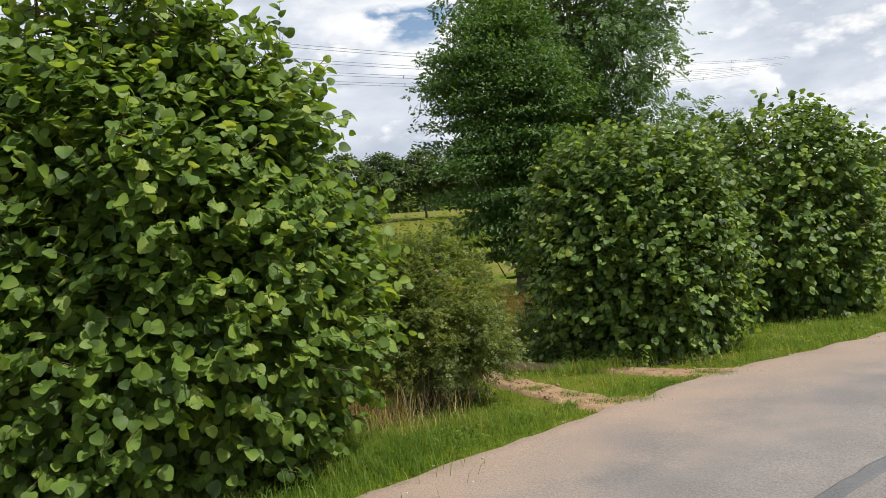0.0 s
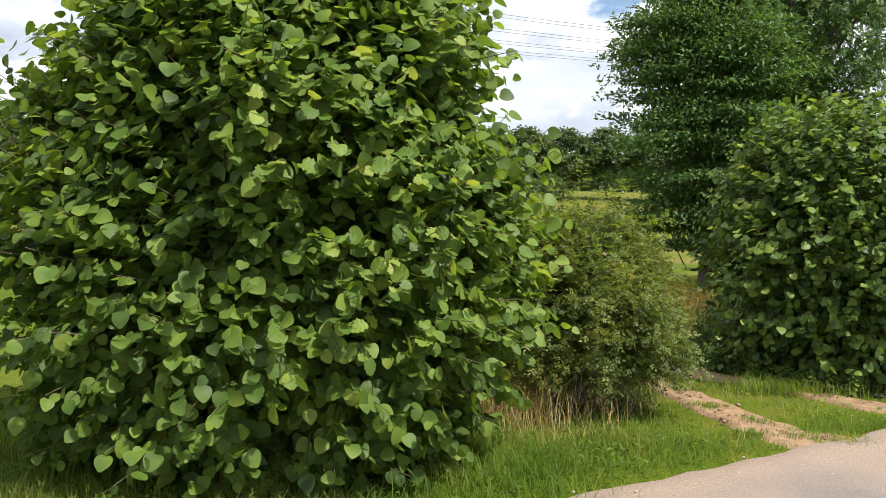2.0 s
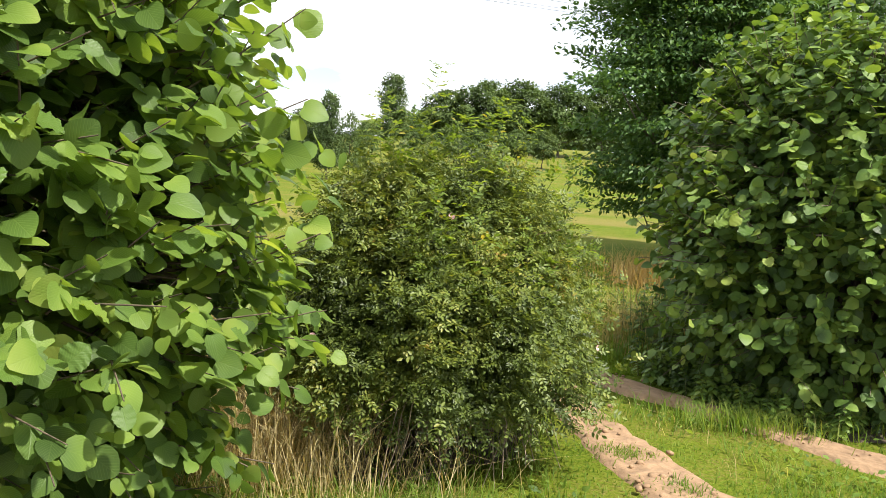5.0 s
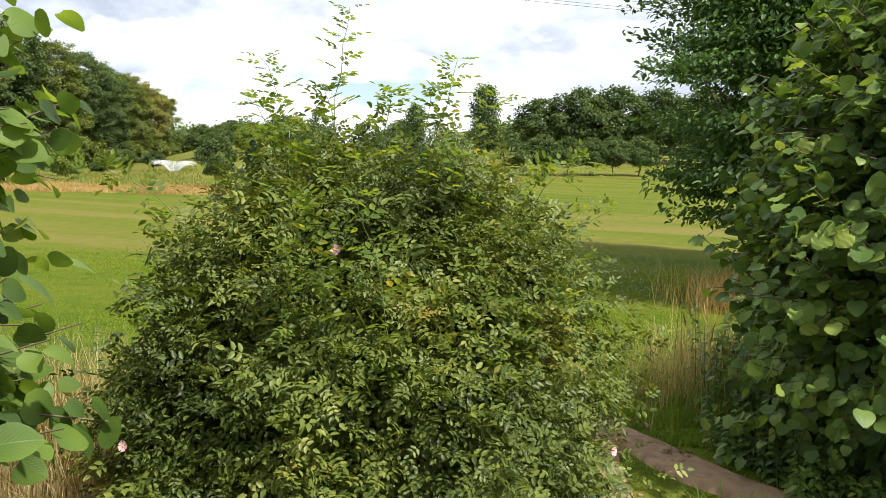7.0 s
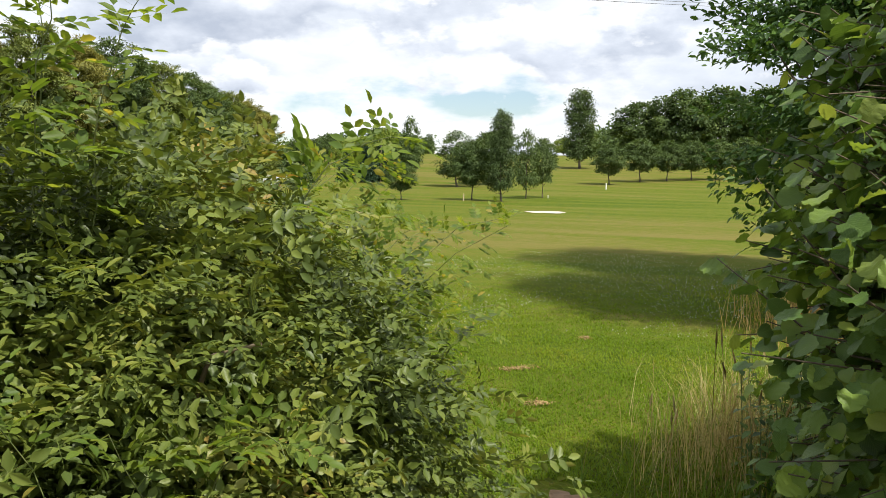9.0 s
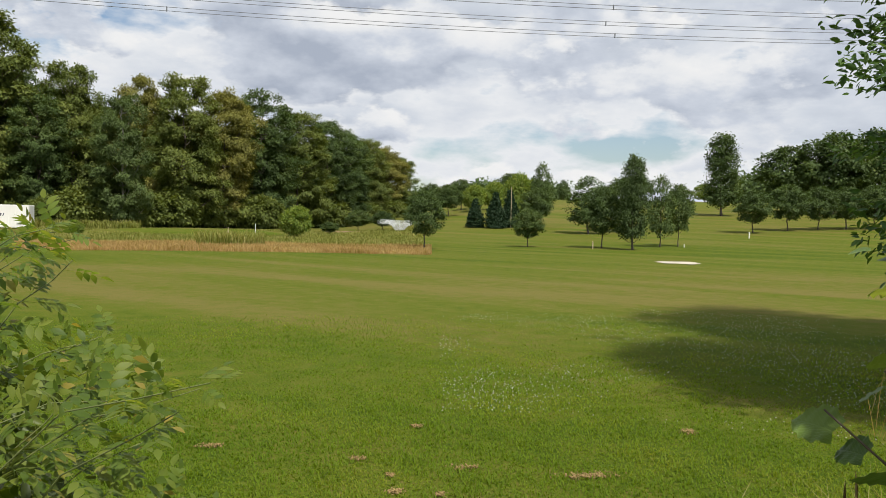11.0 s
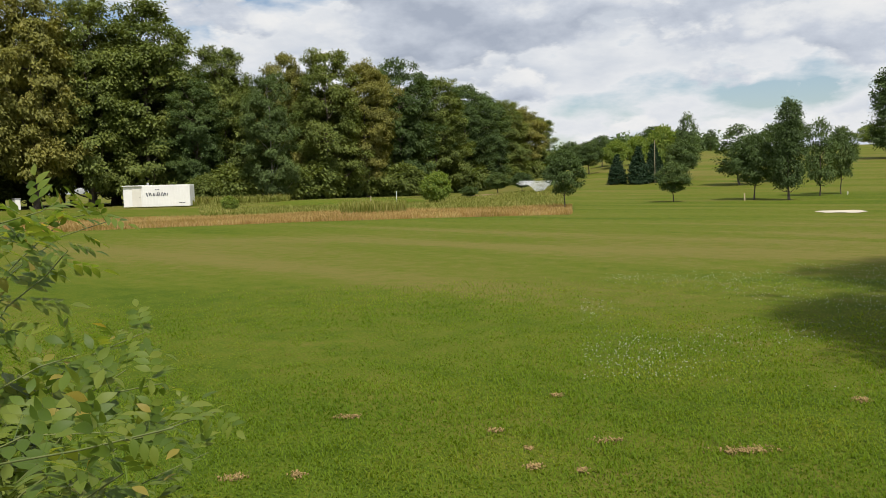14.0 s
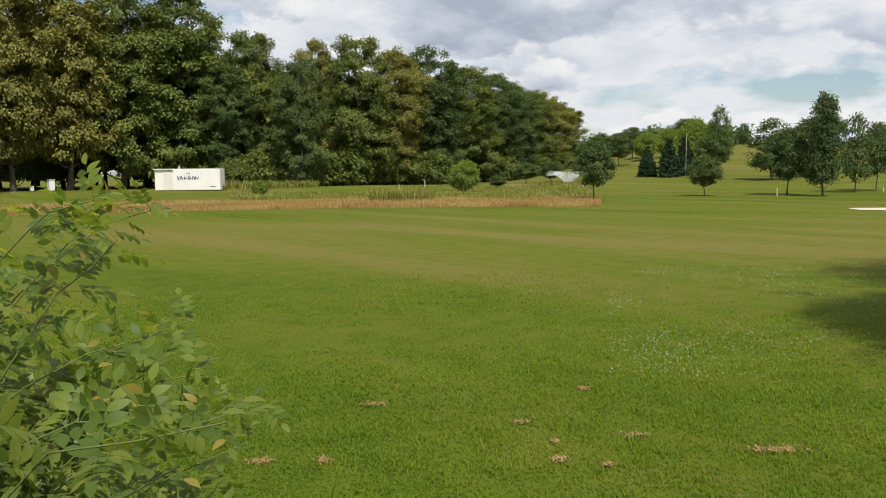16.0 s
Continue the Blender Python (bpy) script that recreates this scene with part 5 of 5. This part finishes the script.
def nettles(cx, cy, sx, sy, count, h0, h1):
    ob = thing("nettle_clump", "dense clump of green nettles beside the hazel bush", "nettles", (cx, cy, 0))
    r = random.Random(17)
    st, pos, al, fc, sz = [], [], [], [], []
    for k in range(count):
        x, y, h = r.gauss(0, sx), r.gauss(0, sy), r.uniform(h0, h1)
        lx, ly = r.uniform(-0.08, 0.08), r.uniform(-0.08, 0.08)
        st.append(tube([(x, y, -0.03), (x + lx * 0.4, y + ly * 0.4, h * 0.5), (x + lx, y + ly, h)], [0.004, 0.003, 0.0015], 4))
        for q in range(9):
            t = 0.15 + 0.85 * q / 8
            a = q * 1.57 + r.random()
            for s in (0, math.pi):
                pos.append((x + lx * t, y + ly * t, h * t))
                al.append((math.cos(a + s), math.sin(a + s), -0.25 + r.uniform(-0.2, 0.2)))
                fc.append((r.gauss(0, 0.2), r.gauss(0, 0.2), 1))
                sz.append((0.085 - 0.045 * t) * r.uniform(0.8, 1.2))
    v, f = join(st)
    part("stem", mesh_from("stem", v, f, green_cane), ob, kind="stuff")
    v, f, u = scatter(*LEAF_OVAL, np.array(pos), frames_of(np.array(al), np.array(fc)), np.array(sz))
    part("foliage", mesh_from("foliage", v, f, hazel_leaf_dark, uvs=u, smooth=True), ob, kind="stuff")


nettles(1.12, 10.95, 0.2, 0.42, 110, 0.25, 0.62)
nettles(1.12, 9.95, 0.13, 0.22, 90, 0.08, 0.24)
nettles(1.42, 9.42, 0.12, 0.16, 90, 0.07, 0.20)
nettles(1.85, 9.02, 0.18, 0.10, 80, 0.06, 0.18)


def seed_stalks():
    pcs = []
    r = random.Random(9)
    for k in range(28):
        x, y = r.gauss(0.85, 0.25), r.gauss(10.7, 0.5)
        h = r.uniform(0.35, 0.75)
        lx, ly = r.uniform(-0.15, 0.15), r.uniform(-0.15, 0.15)
        pcs.append(tube(bend((x, y, -0.02), (x + lx, y + ly, h), (lx * -0.3, ly * -0.3, 0), 5), [0.0025, 0.002, 0.0018, 0.0016, 0.0014], 4))
        e = np.array([x + lx, y + ly, h])
        pcs.append(tube([e - np.array([lx, ly, h]) * 0.12, e - np.array([lx, ly, h]) * 0.05, e + np.array([lx * 0.1, ly * 0.1, 0.03])], [0.002, 0.006, 0.001], 5))
    v, f = join(pcs)
    tagged(new("seed_stalks", mesh_from("seed_stalks", v, f, dry_blade)), "pale seeding grass stalks by the bush", "grass", kind="stuff")


seed_stalks()


def lawn():
    n = 210000
    b = np.radians(rng.uniform(3, 82, n))
    d = 1.6 + 11.4 * rng.random(n) ** 1.15
    x, y = 0.93 - np.sin(b) * d, 8.3 + np.cos(b) * d
    keep = (from_line(x, y, LEFT_RUT) > 0.2) & (np.hypot(x + 0.27, y - 7.78) > 0.5) & (rng.random(n) < np.clip((13.2 - d) / 5, 0, 1))
    x, y, d = x[keep], y[keep], d[keep]
    h = (0.006 + 0.018 * rng.random(len(x))) * np.clip(1.1 + 1.3 * patchy(x, y, 3.5, 6.0), 0.4, 2.2)
    blades(np.stack([x, y, np.full(len(x), -0.033)], -1), h + 0.008, 0.004 + 0.0035 * rng.random(len(x)) + 0.0005 * d, 1.1, lawn_blade, "lawn_grass", "short mown grass at the fairway's edge", "grass")


lawn()


def clover():
    P = []
    r = random.Random(12)
    while len(P) < 3000:
        b, d = radians(r.uniform(5, 36)), r.uniform(6.2, 15)
        x, y = 0.93 - math.sin(b) * d, 8.3 + math.cos(b) * d
        dens = noise.noise(Vector((x * 0.5, y * 0.5, 4))) + 0.45 * smooth01(40, 16, math.degrees(b)) - 0.15
        if r.random() < 2.2 * dens:
            P.append((x, y, 0.012))
    P = np.array(P)
    ico = bead("clover_head", clover_white)
    tv = np.array([v.co[:] for v in ico.vertices])
    tf = np.array([p.vertices[:] for p in ico.polygons])
    bpy.data.meshes.remove(ico)
    v, f, _ = scatter(tv, tf, None, P, np.tile(np.eye(3), (len(P), 1, 1)), 0.0028 + 0.003 * rng.random(len(P)))
    tagged(new("clover_flowers", mesh_from("clover_flowers", v, f, clover_white)), "white clover heads scattered in the mown grass", "flowers", kind="stuff")


clover()


def divot(x, y, sx, sy, turn, k):
    r = random.Random(k)
    ico = bead("crumb", soil)
    tv = np.array([v.co[:] for v in ico.vertices]) * np.array([1, 1, 0.45])
    tf = np.array([p.vertices[:] for p in ico.polygons])
    bpy.data.meshes.remove(ico)
    n = int(60 + 26000 * sx * sy)
    P = np.array([(r.gauss(0, sx * 0.42) + 0.3 * sx * math.sin(j * 0.7), r.gauss(0, sy * 0.42) + 0.4 * sy * math.sin(j * 0.31), r.uniform(-0.006, 0.006)) for j in range(n)])
    al = unit(rng.normal(0, 1, (n, 3)))
    v, f, _ = scatter(tv, tf, None, P, frames_of(al, unit(rng.normal(0, 1, (n, 3)))), 0.003 + 0.007 * rng.random(n) ** 3)
    v = v + 0.002 * np.sin(v * 180.0)
    ob = new("divot", mesh_from("divot", v, f, soil, smooth=True))
    ob.location, ob.rotation_euler = (x, y, -0.02), (0, 0, turn)
    tagged(ob, "crumbly patch of bare brown earth in the mown grass", "earth patch", "bare patches in the turf", "stuff")


for k, (x, y, sx, sy, tn) in enumerate([(-1.83, 11.63, 0.07, 0.06, 0.3), (-1.09, 12.63, 0.24, 0.07, 0.9), (-0.98, 14.11, 0.09, 0.07, 0.2), (-3.39, 11.57, 0.13, 0.05, 0.8), (-2.43, 11.98, 0.07, 0.04, 0.7), (-1.78, 12.27, 0.12, 0.05, 0.8),
                                        (-2.95, 10.45, 0.11, 0.07, 0.8), (-2.72, 10.7, 0.06, 0.05, 0), (-0.62, 11.75, 0.13, 0.08, 0.7), (-2.05, 11.85, 0.05, 0.03, 0.4), (-2.65, 12.9, 0.07, 0.04, 0.5), (-1.6, 11.75, 0.05, 0.04, 0.4)]):
    divot(x, y, sx * 0.75, sy * 0.8, tn, k + 1)


def field_strip(name, b0, b1, d0, d1, n, h0, h1, w, material, label):
    b = np.radians(rng.uniform(b0, b1, n))
    d = rng.uniform(d0, d1, n)
    d = d + 1.5 * np.sin(b * 23) * (d - d0) / (d1 - d0)
    x, y = EYE[0] - np.sin(b) * d, EYE[1] + np.cos(b) * d
    blades(np.stack([x, y, height(x, y) - 0.04], -1), h0 + (h1 - h0) * rng.random(n), np.full(n, w), 0.45, material, name, label, "grass")


field_strip("red_fescue_strip", 36.4, 88, 37.0, 48, 90000, 0.06, 0.30, 0.022, fescue, "strip of reddish unmown fescue across the course")
field_strip("rough_grass", 37, 62, 48.5, 92, 46000, 0.08, 0.36, 0.06, reed_blade, "uneven green rough around the pond")
field_strip("reeds", 48, 52.5, 44, 47.5, 1500, 0.5, 1.0, 0.05, reed_blade, "clump of green reeds in the fescue")
field_strip("bank_plants", 56, 63, 84, 92, 2500, 0.4, 1.2, 0.12, reed_blade, "weeds at the foot of the wood beside the container")


def stones():
    n = 420
    x, y = rng.uniform(-5, 6, n * 8), rng.uniform(0, 12, n * 8)
    off = inside_road(x, y)
    keep = (off > 0.02) & (off < 0.9) & (rng.random(n * 8) < np.clip(1.0 - off, 0.05, 1))
    x, y = x[keep][:n], y[keep][:n]
    ico = bead("pebble", stone)
    tv = np.array([v.co[:] for v in ico.vertices]) * np.array([1, 0.8, 0.55])
    tf = np.array([p.vertices[:] for p in ico.polygons])
    bpy.data.meshes.remove(ico)
    P = np.stack([x, y, np.full(len(x), 0.018)], -1)
    al = unit(np.stack([rng.normal(0, 1, len(x)), rng.normal(0, 1, len(x)), np.zeros(len(x))], -1))
    v, f, _ = scatter(tv, tf, None, P, frames_of(al, np.tile([0, 0, 1.0], (len(x), 1))), 0.004 + 0.012 * rng.random(len(x)) ** 2)
    tagged(new("road_grit", mesh_from("road_grit", v, f, stone)), "loose grit along the lane's edge", "gravel", kind="stuff")


stones()


def clods():
    ico = bead("clod", earth)
    tv = np.array([v.co[:] for v in ico.vertices]) * np.array([1, 0.85, 0.5])
    tf = np.array([p.vertices[:] for p in ico.polygons])
    bpy.data.meshes.remove(ico)
    n = 5000
    x, y = rng.uniform(-0.2, 3.2, n), rng.uniform(6.6, 10.4, n)
    keep = (np.minimum(from_line(x, y, LEFT_RUT), from_line(x, y, RIGHT_RUT)) < 0.26) & (patchy(x, y, 4.0, 1.0) > 0.05)
    x, y = x[keep][:260], y[keep][:260]
    m = len(x)
    al = unit(np.stack([rng.normal(0, 1, m), rng.normal(0, 1, m), 0.2 * rng.normal(0, 1, m)], -1))
    v, f, _ = scatter(tv, tf, None, np.stack([x, y, np.full(m, 0.004)], -1), frames_of(al, np.tile([0, 0, 1.0], (m, 1))), 0.005 + 0.024 * rng.random(m) ** 3)
    tagged(new("earth_clods", mesh_from("earth_clods", v + 0.003 * np.sin(v * 130.0), f, earth, smooth=True)), "loose earth clods in the wheel ruts", "earth", kind="stuff")


clods()


# a dark brown, slightly domed disc on the ground below each bush
def bush_beds():
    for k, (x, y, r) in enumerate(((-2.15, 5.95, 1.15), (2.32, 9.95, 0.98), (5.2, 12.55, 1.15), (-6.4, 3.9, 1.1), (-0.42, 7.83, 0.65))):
        disc("dark_bed", (x, y), r, r * 0.95, -0.015, bed_brown, "dark brown bed on the ground under the hedge bush", "leaf litter", 0.4 * k, 0.25, dome=0.04)


bush_beds()


def verge_straw():
    n = 16000
    x, y = rng.uniform(-6, 3.2, n), rng.uniform(2, 10, n)
    off = inside_road(x, y)
    keep = (off < -0.06) & (off > -2.2) & (patchy(x, y, 1.6, 5.0) > 0.02) & (np.minimum(from_line(x, y, LEFT_RUT), from_line(x, y, RIGHT_RUT)) > 0.35)
    x, y = x[keep][:700], y[keep][:700]
    blades(np.stack([x, y, np.full(len(x), -0.02)], -1), 0.07 + 0.16 * rng.random(len(x)), np.full(len(x), 0.003), 0.9, dry_blade, "straw_stalks", "thin dry stalks among the verge grass", "grass")


verge_straw()


def turf_tufts():
    r = random.Random(31)
    P = []
    for cx, cy in ((1.05, 7.55), (1.32, 7.18), (1.5, 7.35), (1.62, 7.12), (0.98, 7.15), (0.78, 7.95), (1.75, 7.55), (2.1, 7.78), (2.35, 7.92), (2.5, 8.12), (1.95, 7.6), (0.62, 8.55), (1.55, 8.85), (2.62, 7.98)):
        n = r.randint(160, 420)
        s = r.uniform(0.035, 0.075)
        for _ in range(n):
            P.append((cx + r.gauss(0, s * 1.6), cy + r.gauss(0, s), -0.01))
    P = np.array(P)
    blades(P, 0.02 + 0.045 * rng.random(len(P)), 0.004 + 0.003 * rng.random(len(P)), 0.9, grass_blade, "turf_tufts", "small tufts of turf on the bare track", "grass")


turf_tufts()


def verge_weeds():
    """Plantain, clover and dock leaves low in the verge."""
    n = 22000
    x, y = rng.uniform(-5, 6, n), rng.uniform(2, 12, n)
    off = inside_road(x, y)
    keep = (off < -0.08) & (off > -1.7) & (patchy(x, y, 1.9, 11.0) > -0.05) & (np.minimum(from_line(x, y, LEFT_RUT), from_line(x, y, RIGHT_RUT)) > 0.3)
    x, y = x[keep][:4200], y[keep][:4200]
    m = len(x)
    a = rng.random(m) * 2 * np.pi
    al = np.stack([np.cos(a), np.sin(a), 0.35 + 0.4 * rng.random(m)], -1)
    fc = np.array([0, 0, 1.0]) + rng.normal(0, 0.35, (m, 3))
    P = np.stack([x, y, 0.045 * rng.random(m)], -1)
    v, f, u = scatter(*LEAF_OVAL, P, frames_of(al, fc), 0.022 + 0.035 * rng.random(m) ** 2)
    tagged(new("verge_weeds", mesh_from("verge_weeds", v, f, hazel_leaf, uvs=u, smooth=True)), "broad weed leaves among the verge grass", "weeds", kind="stuff")


verge_weeds()
